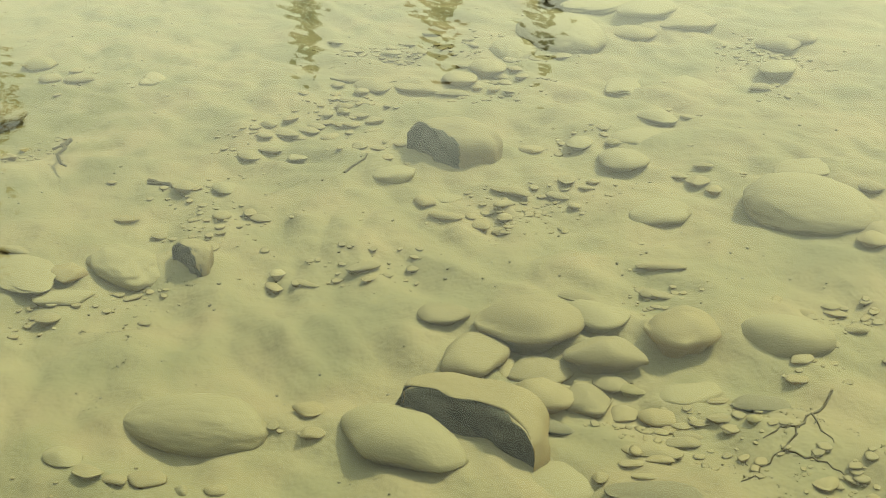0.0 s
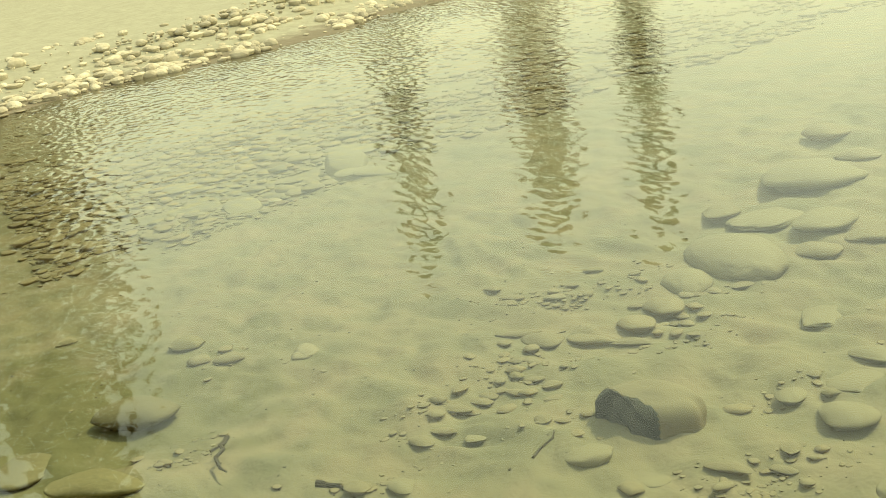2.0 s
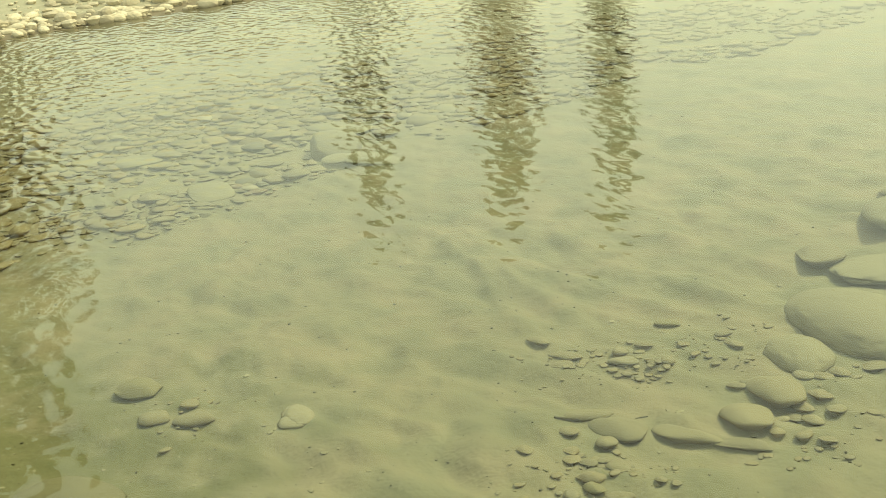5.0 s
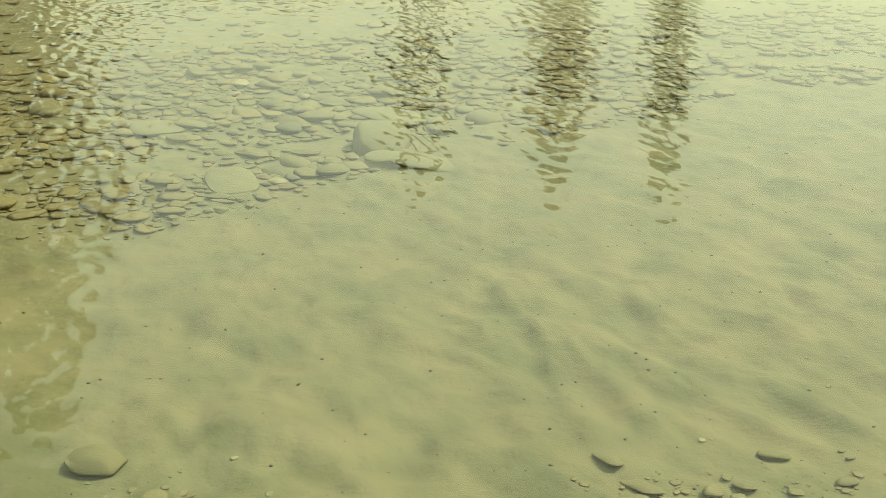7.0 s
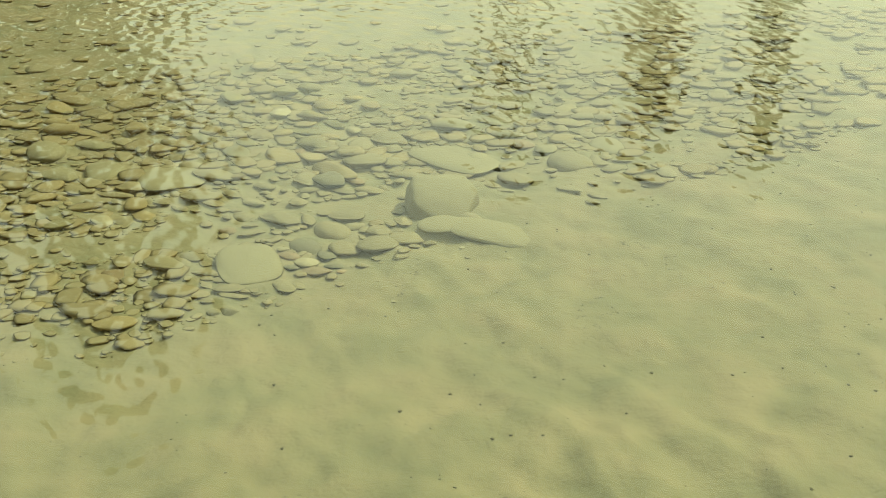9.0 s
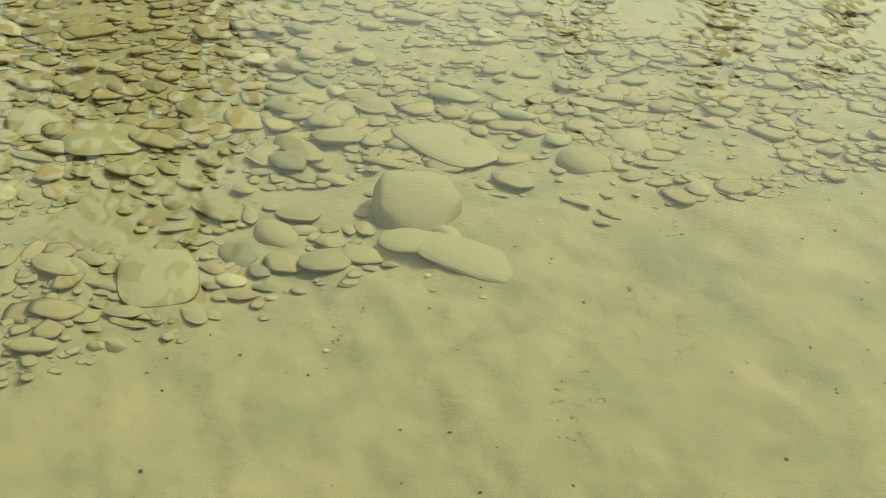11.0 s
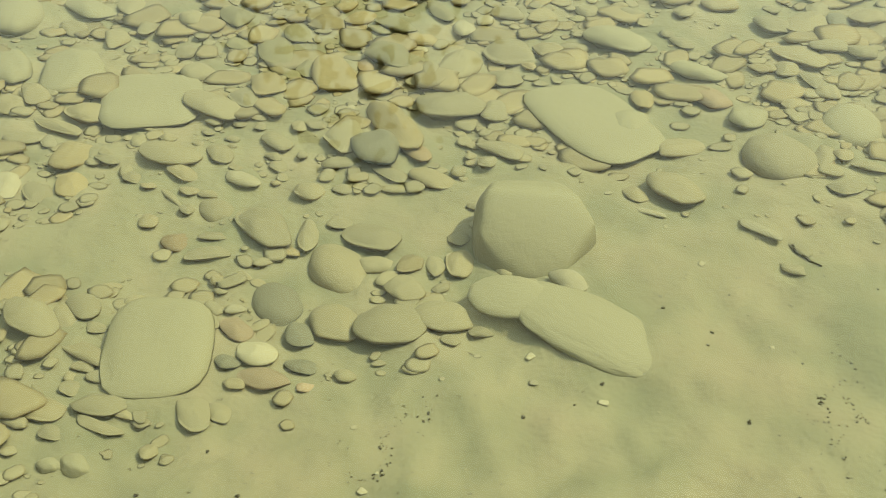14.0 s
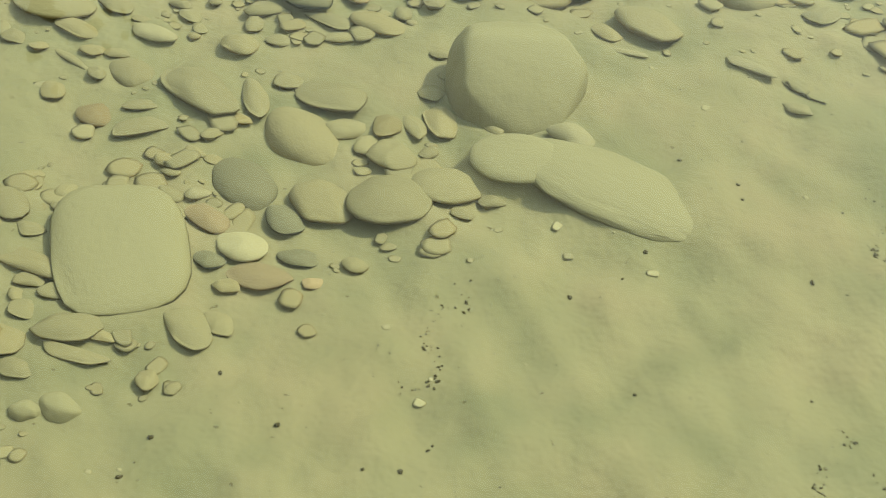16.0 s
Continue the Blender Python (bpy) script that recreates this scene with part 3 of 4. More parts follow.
rock(-0.456, 2.291, 0.181, 0.099, 0.030, -84, "o", "moss")
rock(-0.410, 2.380, 0.128, 0.070, 0.021, -80, "s", "moss")
rock(-0.564, 2.330, 0.082, 0.059, 0.012, -38, "f", "moss")
rock(-0.552, 2.163, 0.070, 0.044, 0.012, -64, "o", "pale")
rock(-0.461, 2.047, 0.124, 0.078, 0.022, -82, "s", "ochre")
rock(-0.511, 1.987, 0.095, 0.074, 0.019, -76, "s", "grey")
rock(-0.374, 2.184, 0.106, 0.060, 0.017, -90, "s", "moss")
rock(-0.414, 2.143, 0.055, 0.042, 0.011, -61, "s", "moss")
rock(-0.376, 2.079, 0.099, 0.053, 0.012, -49, "f", "ochre")
rock(-0.486, 1.915, 0.065, 0.031, 0.007, -15, "f", "grey")
rock(-0.657, 1.732, 0.144, 0.086, 0.025, -26, "o", "grey")
rock(-0.872, 1.753, 0.131, 0.098, 0.026, 50, "s", "ochre")
rock(-0.945, 1.828, 0.064, 0.034, 0.010, -70, "s", "pale")
rock(-0.802, 1.754, 0.035, 0.028, 0.005, -52, "f", "grey")
rock(-0.549, 1.746, 0.092, 0.057, 0.016, -81, "s", "grey")
rock(-0.426, 1.798, 0.092, 0.053, 0.012, -58, "f", "grey")
rock(-0.378, 1.865, 0.056, 0.037, 0.010, -81, "s", "grey")
rock(-0.576, 1.898, 0.040, 0.034, 0.006, -14, "f", "grey")
rock(-0.518, 1.894, 0.040, 0.031, 0.006, -9, "f", "grey")
rock(-0.470, 1.876, 0.039, 0.030, 0.008, -90, "s", "grey")
rock(-0.601, 1.788, 0.033, 0.025, 0.005, -77, "f", "grey")
rock(-0.993, 1.640, 0.106, 0.068, 0.019, -71, "o", "pale")
rock(-0.923, 1.618, 0.102, 0.058, 0.017, -60, "s", "grey")
rock(-0.855, 1.638, 0.108, 0.074, 0.020, -66, "o", "ochre")
rock(-0.725, 1.657, 0.053, 0.044, 0.011, -69, "s", "grey")
rock(-0.617, 1.663, 0.092, 0.053, 0.015, -59, "s", "grey")
rock(-0.491, 1.635, 0.083, 0.053, 0.011, -43, "f", "pale")
rock(-0.635, 1.584, 0.112, 0.018, 0.008, -57, "f", "grey")
rock(-0.597, 1.594, 0.045, 0.032, 0.006, -13, "f", "grey")
rock(-0.558, 1.583, 0.047, 0.028, 0.006, -16, "f", "grey")
rock(-0.536, 1.537, 0.090, 0.066, 0.022, -63, "r", "grey")
rock(-0.431, 1.451, 0.163, 0.094, 0.038, -72, "b", "grey")
rock(-0.346, 1.578, 0.072, 0.063, 0.016, -59, "s", "grey")
rock(-0.604, 1.414, 0.071, 0.055, 0.014, -72, "o", "rust")
rock(-0.531, 1.423, 0.077, 0.029, 0.010, 13, "s", "grey")
rock(-0.536, 1.369, 0.091, 0.044, 0.014, 13, "s", "grey")
rock(-0.833, 1.161, 0.148, 0.088, 0.025, -36, "s", "grey")
rock(-0.771, 1.163, 0.093, 0.047, 0.015, -68, "o", "grey")
rock(-0.742, 1.200, 0.100, 0.061, 0.017, -58, "s", "grey")
rock(-0.709, 1.129, 0.047, 0.033, 0.009, -23, "s", "grey")
rock(-0.587, 1.062, 0.245, 0.182, 0.036, -90, "q", "silty", tilt=(4, 1))
rock(-0.388, 1.214, 0.134, 0.094, 0.032, -74, "r", "slate")
rock(-0.280, 1.330, 0.183, 0.109, 0.039, -70, "r", "grey")
rock(-0.455, 1.120, 0.076, 0.050, 0.014, -57, "o", "pink")
rock(-0.206, 1.404, 0.128, 0.080, 0.022, -26, "o", "grey")
rock(-0.273, 1.468, 0.060, 0.047, 0.012, 0, "s", "grey")
rock(-0.339, 1.425, 0.115, 0.044, 0.016, -90, "o", "grey")
rock(-0.139, 1.310, 0.068, 0.050, 0.013, 68, "s", "ochre")
rock(-0.198, 1.322, 0.075, 0.058, 0.011, 0, "f", "grey")
rock(-0.087, 1.315, 0.086, 0.036, 0.012, -90, "s", "grey")
rock(-0.040, 1.330, 0.098, 0.057, 0.017, 79, "s", "grey")
rock(-0.033, 1.404, 0.052, 0.045, 0.012, 28, "s", "grey")
rock(-0.149, 1.230, 0.078, 0.076, 0.013, -90, "f", "grey")
rock(-0.175, 1.116, 0.132, 0.115, 0.029, 37, "o", "grey")
rock(-0.071, 1.147, 0.117, 0.093, 0.024, 15, "s", "grey")
rock(-0.276, 1.146, 0.109, 0.100, 0.024, -90, "s", "grey")
rock(-0.342, 1.115, 0.077, 0.058, 0.015, -66, "s", "slate")
rock(0.165, 1.240, 0.085, 0.056, 0.030, -56, "s", "pale")
rock(0.363, 1.482, 0.069, 0.020, 0.006, -29, "f", "pale")
rock(-0.717, 1.061, 0.117, 0.042, 0.011, -34, "f", "grey")
rock(-0.712, 1.029, 0.046, 0.031, 0.006, -17, "f", "grey")
rock(-0.414, 1.052, 0.074, 0.063, 0.016, -44, "o", "pale")
rock(-0.397, 0.987, 0.091, 0.055, 0.016, -23, "o", "pink")
rock(-0.463, 1.030, 0.049, 0.041, 0.010, -49, "s", "slate")
rock(-0.447, 0.975, 0.040, 0.030, 0.006, 0, "f", "grey")
rock(-0.335, 1.028, 0.061, 0.041, 0.012, -21, "s", "slate")
rock(-0.323, 0.961, 0.032, 0.022, 0.004, 0, "f", "pink")
rock(-0.510, 0.904, 0.097, 0.058, 0.017, -71, "s", "grey")
rock(-0.469, 0.912, 0.059, 0.042, 0.012, -90, "s", "grey")
rock(-0.666, 0.919, 0.101, 0.059, 0.017, -5, "s", "grey")
rock(-0.760, 0.914, 0.074, 0.057, 0.015, -16, "s", "grey")
rock(-0.658, 0.869, 0.096, 0.029, 0.012, -29, "s", "grey")
rock(-0.623, 0.901, 0.043, 0.025, 0.007, -32, "s", "grey")
rock(-0.799, 0.880, 0.045, 0.032, 0.006, -10, "f", "grey")
rock(-0.734, 0.852, 0.049, 0.035, 0.009, -37, "s", "grey")
rock(-0.725, 0.788, 0.040, 0.031, 0.018, -20, "m", "silty")
rock(-0.684, 0.786, 0.063, 0.040, 0.018, -45, "m", "silty")
rock(-0.820, 0.956, 0.063, 0.041, 0.012, -16, "s", "grey")
rock(-0.779, 0.962, 0.038, 0.015, 0.004, -51, "f", "grey")
rock(-0.338, 2.434, 0.127, 0.097, 0.025, -85, "s", "ochre")
rock(-0.243, 2.477, 0.119, 0.074, 0.021, 43, "s", "ochre")
rock(-0.153, 2.419, 0.135, 0.071, 0.022, -57, "s", "moss")
rock(-0.198, 2.402, 0.078, 0.036, 0.009, -40, "f", "moss")
rock(-0.169, 2.191, 0.135, 0.112, 0.028, -33, "s", "moss")
rock(-0.309, 2.130, 0.192, 0.123, 0.025, -82, "f", "ochre")
rock(-0.226, 2.173, 0.071, 0.045, 0.012, -90, "s", "rust")
rock(-0.242, 2.373, 0.079, 0.039, 0.009, -23, "f", "moss")
rock(-0.088, 2.311, 0.078, 0.071, 0.013, 0, "f", "ochre")
rock(0.026, 2.380, 0.091, 0.066, 0.013, 81, "f", "pale")
rock(0.001, 2.174, 0.225, 0.109, 0.048, 71, "b", "grey")
rock(-0.069, 2.122, 0.106, 0.050, 0.016, 84, "s", "grey")
rock(-0.096, 2.260, 0.045, 0.039, 0.007, 12, "f", "pale")
rock(-0.161, 1.853, 0.272, 0.092, 0.049, -70, "b", "ochre")
rock(-0.029, 1.933, 0.155, 0.131, 0.033, -7, "s", "grey")
rock(-0.276, 1.798, 0.154, 0.087, 0.025, 87, "s", "grey")
rock(-0.199, 1.732, 0.144, 0.114, 0.022, -90, "f", "slate")
rock(0.075, 1.934, 0.135, 0.071, 0.022, 88, "s", "grey")
rock(0.137, 2.254, 0.147, 0.133, 0.032, -76, "s", "grey")
rock(0.115, 2.106, 0.095, 0.085, 0.021, -58, "s", "grey")
rock(0.111, 2.043, 0.070, 0.044, 0.009, 3, "f", "grey")
rock(0.241, 2.258, 0.105, 0.085, 0.022, 83, "s", "grey")
rock(0.302, 2.261, 0.073, 0.071, 0.017, -26, "s", "grey")
rock(0.076, 1.735, 0.118, 0.064, 0.019, -37, "s", "grey")
rock(0.039, 1.685, 0.055, 0.049, 0.012, 61, "s", "grey")
rock(-0.006, 1.799, 0.049, 0.040, 0.007, -90, "f", "grey")
rock(0.005, 1.876, 0.058, 0.049, 0.009, 69, "f", "grey")
rock(-0.084, 1.622, 0.109, 0.066, 0.019, -43, "o", "grey")
rock(-0.175, 1.647, 0.097, 0.044, 0.014, -42, "s", "grey")
rock(-0.162, 1.585, 0.063, 0.031, 0.007, 2, "f", "grey")
rock(0.300, 1.860, 0.360, 0.230, 0.028, -64, "q", "sandy")
rock(-0.339, 1.862, 0.052, 0.039, 0.010, -47, "s", "grey")
rock(-0.265, 1.972, 0.033, 0.028, 0.007, -90, "s", "pale")
rock(-0.109, 1.730, 0.084, 0.053, 0.011, -59, "f", "rust")
rock(-0.284, 1.691, 0.075, 0.051, 0.010, 0, "f", "grey")
rock(0.415, 2.270, 0.176, 0.129, 0.034, -50, "o", "silty")
rock(0.742, 2.514, 0.113, 0.092, 0.023, 43, "s", "grey")
rock(0.853, 2.382, 0.108, 0.098, 0.024, -81, "s", "grey")
rock(0.947, 2.387, 0.170, 0.094, 0.028, 52, "s", "grey")
rock(1.037, 2.412, 0.112, 0.060, 0.018, 73, "o", "slate")
rock(1.122, 2.420, 0.128, 0.092, 0.024, 52, "s", "grey")
rock(1.013, 2.511, 0.095, 0.068, 0.018, 52, "s", "grey")
rock(0.873, 2.183, 0.155, 0.081, 0.024, -36, "s", "grey")
rock(0.960, 2.233, 0.110, 0.066, 0.014, -5, "f", "grey")
rock(1.037, 2.197, 0.087, 0.068, 0.013, 1, "f", "grey")
rock(0.818, 2.118, 0.087, 0.059, 0.016, 62, "s", "grey")
rock(0.581, 2.104, 0.155, 0.085, 0.018, -37, "f", "silty")
rock(0.597, 1.981, 0.150, 0.084, 0.018, -69, "f", "pink")
rock(0.427, 1.967, 0.101, 0.065, 0.018, -87, "s", "ochre")
rock(0.378, 1.848, 0.126, 0.087, 0.024, 70, "o", "silty")
rock(0.658, 1.873, 0.107, 0.094, 0.017, 49, "f", "silty")
rock(0.794, 1.939, 0.077, 0.058, 0.015, 31, "s", "grey")
rock(0.878, 1.989, 0.083, 0.070, 0.017, -85, "s", "grey")
rock(0.862, 2.041, 0.097, 0.050, 0.015, -77, "s", "grey")
rock(0.890, 1.826, 0.177, 0.132, 0.044, 70, "r", "silty")
rock(0.688, 1.685, 0.177, 0.164, 0.050, -86, "r", "grey")
rock(0.790, 1.686, 0.128, 0.043, 0.017, 71, "s", "grey")
rock(0.919, 1.755, 0.083, 0.052, 0.014, 13, "s", "grey")
rock(0.474, 1.747, 0.127, 0.083, 0.017, -4, "f", "grey")
rock(0.829, 1.678, 0.054, 0.048, 0.012, 29, "s", "grey")
rock(0.868, 1.626, 0.076, 0.036, 0.009, -27, "f", "grey")
rock(0.793, 1.542, 0.094, 0.057, 0.016, 12, "s", "grey")
rock(0.347, 1.557, 0.067, 0.043, 0.012, -69, "s", "grey")
rock(0.423, 1.564, 0.149, 0.091, 0.037, -51, "b", "grey")
rock(0.572, 1.398, 0.100, 0.030, 0.009, -44, "f", "pale")
rock(0.642, 1.349, 0.069, 0.029, 0.007, -67, "f", "grey")
rock(0.609, 1.267, 0.062, 0.033, 0.007, -27, "f", "grey")
rock(0.554, 2.320, 0.043, 0.041, 0.007, -19, "f", "grey")
rock(0.580, 2.266, 0.081, 0.049, 0.010, -68, "f", "grey")
rock(0.354, 2.167, 0.088, 0.052, 0.011, -55, "f", "pale")
rock(0.627, 2.465, 0.069, 0.056, 0.010, 51, "f", "grey")
rock(0.494, 2.491, 0.083, 0.066, 0.017, -49, "s", "grey")
rock(0.372, 2.503, 0.080, 0.070, 0.013, 32, "f", "grey")
rock(0.241, 2.437, 0.086, 0.074, 0.014, 52, "f", "grey")
rock(0.153, 2.474, 0.098, 0.089, 0.022, 68, "s", "grey")
rock(-0.030, 2.485, 0.137, 0.058, 0.019, -71, "s", "moss")
rock(0.088, 2.426, 0.068, 0.048, 0.009, 82, "f", "pale")
rock(-0.278, -1.878, 0.167, 0.115, 0.038, -71, "o", "grey")
rock(-0.171, -2.001, 0.195, 0.075, 0.028, -63, "s", "grey")
rock(-0.087, -2.128, 0.141, 0.057, 0.020, -53, "s", "grey")
rock(-0.012, -2.035, 0.146, 0.120, 0.032, 70, "s", "grey")
rock(0.154, -1.933, 0.209, 0.146, 0.041, 68, "s", "grey")
rock(-0.311, -1.759, 0.140, 0.065, 0.016, -24, "f", "grey")
rock(-0.414, -1.861, 0.058, 0.043, 0.012, -74, "s", "grey")
rock(0.336, -1.795, 0.228, 0.167, 0.055, 73, "r", "silty")
rock(0.595, -1.719, 0.527, 0.293, 0.090, 82, "r", "silty")
rock(0.157, -2.032, 0.064, 0.047, 0.013, -46, "s", "grey")
rock(0.213, -2.032, 0.064, 0.049, 0.013, -43, "s", "grey")
rock(0.262, -1.903, 0.060, 0.047, 0.009, -71, "f", "pale")
rock(0.298, -1.926, 0.066, 0.049, 0.013, -62, "s", "grey")
rock(0.116, -2.048, 0.061, 0.045, 0.012, -74, "s", "grey")
rock(0.470, -1.815, 0.086, 0.063, 0.017, -55, "s", "grey")
rock(0.666, -1.883, 0.069, 0.061, 0.016, 80, "s", "grey")
rock(-0.187, -1.275, 0.085, 0.047, 0.014, -67, "s", "grey")
rock(-0.169, -1.384, 0.114, 0.045, 0.012, -62, "f", "grey")
rock(-0.058, -1.534, 0.091, 0.051, 0.011, -63, "f", "pale")
rock(-0.735, -2.226, 0.108, 0.053, 0.017, -68, "s", "grey")
rock(-0.645, -2.178, 0.086, 0.049, 0.015, -61, "s", "grey")
rock(-0.609, -2.159, 0.068, 0.045, 0.013, -56, "s", "grey")
rock(-0.605, -2.297, 0.084, 0.056, 0.016, 29, "s", "grey")
rock(-0.572, -2.161, 0.065, 0.042, 0.012, -48, "s", "grey")
rock(-0.541, -2.217, 0.081, 0.039, 0.013, -79, "s", "grey")
rock(-0.516, -2.259, 0.063, 0.049, 0.013, -10, "s", "grey")
rock(-0.459, -2.181, 0.065, 0.044, 0.013, -46, "s", "grey")
rock(-0.711, -2.248, 0.073, 0.051, 0.014, -54, "s", "grey")
rock(-0.813, -2.250, 0.068, 0.044, 0.013, -67, "s", "grey")
rock(-0.823, -2.333, 0.078, 0.046, 0.013, -46, "s", "grey")
rock(-0.905, -2.364, 0.096, 0.061, 0.021, -83, "o", "grey")
rock(-0.585, -2.491, 0.072, 0.049, 0.013, 71, "s", "grey")
rock(-0.483, -2.350, 0.060, 0.035, 0.007, -12, "f", "grey")
rock(-0.150, -2.797, 0.080, 0.059, 0.012, -41, "f", "grey")
rock(0.011, -2.816, 0.102, 0.087, 0.027, 75, "o", "silty")
rock(1.518, -0.806, 0.084, 0.057, 0.012, 76, "f", "grey")
rock(0.048, 1.168, 0.150, 0.110, 0.017, -20, "r", "sandy", tilt=(5, -3))
rock(0.182, 1.090, 0.310, 0.160, 0.026, -42, "r", "sandy", tilt=(3.5, 3.5))
rock(0.117, 1.385, 0.236, 0.225, 0.155, 0, "d", "silty", tilt=(0, 0))
rock(1.37, -1.16, 0.425, 0.355, 0.085, -52, "o", "silty")
rock(0.99, -1.72, 0.211, 0.292, 0.070, -55, "o", "silty")
rock(0.96, -1.41, 0.266, 0.344, 0.031, -72, "m", "silty")
rock(1.04, -1.95, 0.200, 0.216, 0.045, -64, "s", "grey")
rock(0.82, -1.89, 0.170, 0.143, 0.020, -53, "f", "grey")
rock(1.92, -0.55, 0.225, 0.213, 0.045, -50, "s", "grey")
rock(1.76, -0.98, 0.205, 0.174, 0.037, -48, "s", "grey")
rock(-1.58, -1.56, 0.290, 0.205, 0.075, -51, "b", "moss")
rock(-1.94, -1.66, 0.214, 0.260, 0.055, -42, "s", "moss")
rock(-1.77, -1.98, 0.295, 0.191, 0.066, -48, "b", "moss")
rock(-0.97, -1.39, 0.086, 0.073, 0.010, -39, "f", "pale")
rock(-1.68, -0.49, 0.067, 0.071, 0.010, -31, "f", "pale")
rock(-1.29, -0.93, 0.151, 0.136, 0.029, -38, "s", "moss")
rock(0.86, -1.24, 0.155, 0.196, 0.055, -19, "b", "grey")
rock(-1.20, -1.24, 0.107, 0.088, 0.012, -20, "f", "grey")
rock(-1.29, -1.17, 0.086, 0.091, 0.013, -10, "f", "grey")
rock(-0.95, -1.33, 0.074, 0.079, 0.011, -9, "f", "pale")
rock(-0.95, 1.22, 0.058, 0.112, 0.023, -4, "s", "grey")
rock(-0.98, 1.14, 0.080, 0.076, 0.011, -3, "f", "rust")
rock(-0.94, 1.08, 0.048, 0.071, 0.015, -3, "s", "grey")
rock(-0.86, 0.78, 0.101, 0.063, 0.009, -3, "f", "grey")
rock(0.96, 1.43, 0.077, 0.111, 0.016, -19, "f", "pale")
rock(1.08, 1.48, 0.039, 0.116, 0.016, -20, "f", "pale")
rock(-1.20, 3.93, 0.109, 0.181, 0.025, -23, "f", "pale")
rock(1.13, -2.38, 0.173, 0.148, 0.021, -50, "f", "grey")
rock(1.23, -2.39, 0.121, 0.122, 0.026, -68, "s", "grey")
rock(0.94, -2.61, 0.130, 0.164, 0.039, -57, "o", "silty")
rock(0.79, -2.70, 0.083, 0.062, 0.009, -58, "f", "grey")
rock(-1.69, -0.47, 0.065, 0.110, 0.015, -20, "f", "pale")
rock(-0.95, -1.36, 0.085, 0.130, 0.018, -17, "f", "pale")

# ---- stones that only just show through the silt ----
rng = random.Random(77)
for _ in range(20):
    x, y = rng.uniform(-1.8, 0.9), rng.uniform(-4.5, -2.3)
    size = rng.uniform(0.06, 0.17)
    if all((x - a) ** 2 + (y - b) ** 2 > (size / 2 + c) ** 2 for a, b, c in placed):
        rock(x, y, size * rng.uniform(1.0, 1.6), size, size * rng.uniform(0.10, 0.2), rng.uniform(0, 180), "m", "sandy")

# ---- loose cobbles of the riffle and the small pebbles between ----
KIT = {}
for colour in ("grey", "brown", "ochre", "moss", "pale"):
    KIT[colour] = [cobble_mesh("cobble", 300 + 10 * len(KIT) + k, "sbfs"[k % 4], STONE[colour], 22) for k in range(8)]


def open_silt(x, y):
    """The stretch beside the round boulder where silt shows between the single stones."""
    return -0.80 < x < 0.22 and y < 1.92 - 0.2 * (x + 0.7)


def silted(x, y):
    """Patches of the riffle that silt has filled, more of them downstream."""
    return noise.noise((x * 2.6, y * 3.4, 5.5)) < -0.32 + 0.26 * smooth(0.2, 1.0, x)


def bare(x, y):
    """Two smooth hummocks of silt within the riffle."""
    return ((x + 0.79) / 0.16) ** 2 + ((y - 1.40) / 0.12) ** 2 < 1 or ((x + 0.115) / 0.12) ** 2 + ((y - 1.51) / 0.07) ** 2 < 1


def is_free(x, y, r, share=0.8):
    return not bare(x, y) and all((x - a) ** 2 + (y - b) ** 2 > ((r + c) * share) ** 2 for a, b, c in placed)


def loose(x, y, size, colour, rng, label, group):
    ob = new("cobble" if size > 0.075 else "pebble", rng.choice(KIT[colour]))
    long, wide, tall = size / 2 * rng.uniform(0.95, 1.35), size / 2 * rng.uniform(0.75, 1.0), size / 2 * rng.uniform(0.36, 0.62)
    ob.matrix_basis = pose(x, y, bed(x, y) + tall * 0.10, rng.uniform(-13, 0), rng.uniform(0, 14), 0) @ pose(0, 0, 0, 0, 0, rng.uniform(0, 360)) @ Matrix.Diagonal((long, wide, tall, 1))
    placed.append((x, y, size / 2))
    embedded.append((x, y, size, size * 0.85, tall * 1.2, 0.0))
    return tagged(ob, label, "stone", group)


small = []


def cluster(x, y, across, deep, turn, count):
    """A drift of pebbles on the silt, the larger ones things of their own."""
    rng = random.Random(int(x * 100) + int(y * 37))
    c, s = math.cos(radians(turn)), math.sin(radians(turn))
    for _ in range(int(count * 1.5)):
        u, v = rng.gauss(0, 0.5) * across, rng.gauss(0, 0.5) * deep
        px, py = x + u * c - v * s, y + u * s + v * c
        size = 0.016 + 0.055 * rng.random() ** 2
        if not is_free(px, py, size / 2, 0.78):
            continue
        if size > 0.038:
            colour = rng.choices(("grey", "moss", "pale"), (88, 8, 4))[0]
            loose(px, py, size, colour, rng, LOOKS[colour].replace("stone", "pebble"), "pebbles on the silt")
        else:
            small.append((px, py))


cluster(-0.50, -2.10, 0.17, 0.30, -24, 22)
cluster(-0.06, -2.08, 0.16, 0.13, -24, 12)
cluster(0.16, -1.87, 0.08, 0.22, -24, 8)
cluster(1.01, -2.50, 0.19, 0.36, -24, 26)
cluster(0.40, -2.74, 0.07, 0.09, -24, 6)
cluster(0.08, -2.81, 0.07, 0.08, -24, 5)
cluster(-0.43, -3.17, 0.18, 0.12, -24, 20)
cluster(-0.49, -2.54, 0.11, 0.08, -24, 8)
cluster(0.12, -3.25, 0.07, 0.09, -24, 6)
cluster(-1.14, -2.51, 0.08, 0.07, -24, 6)
cluster(-0.84, -2.21, 0.07, 0.22, -24, 7)
cluster(-0.63, -4.24, 0.13, 0.13, -24, 42)
cluster(-0.73, -4.31, 0.09, 0.06, -24, 14)
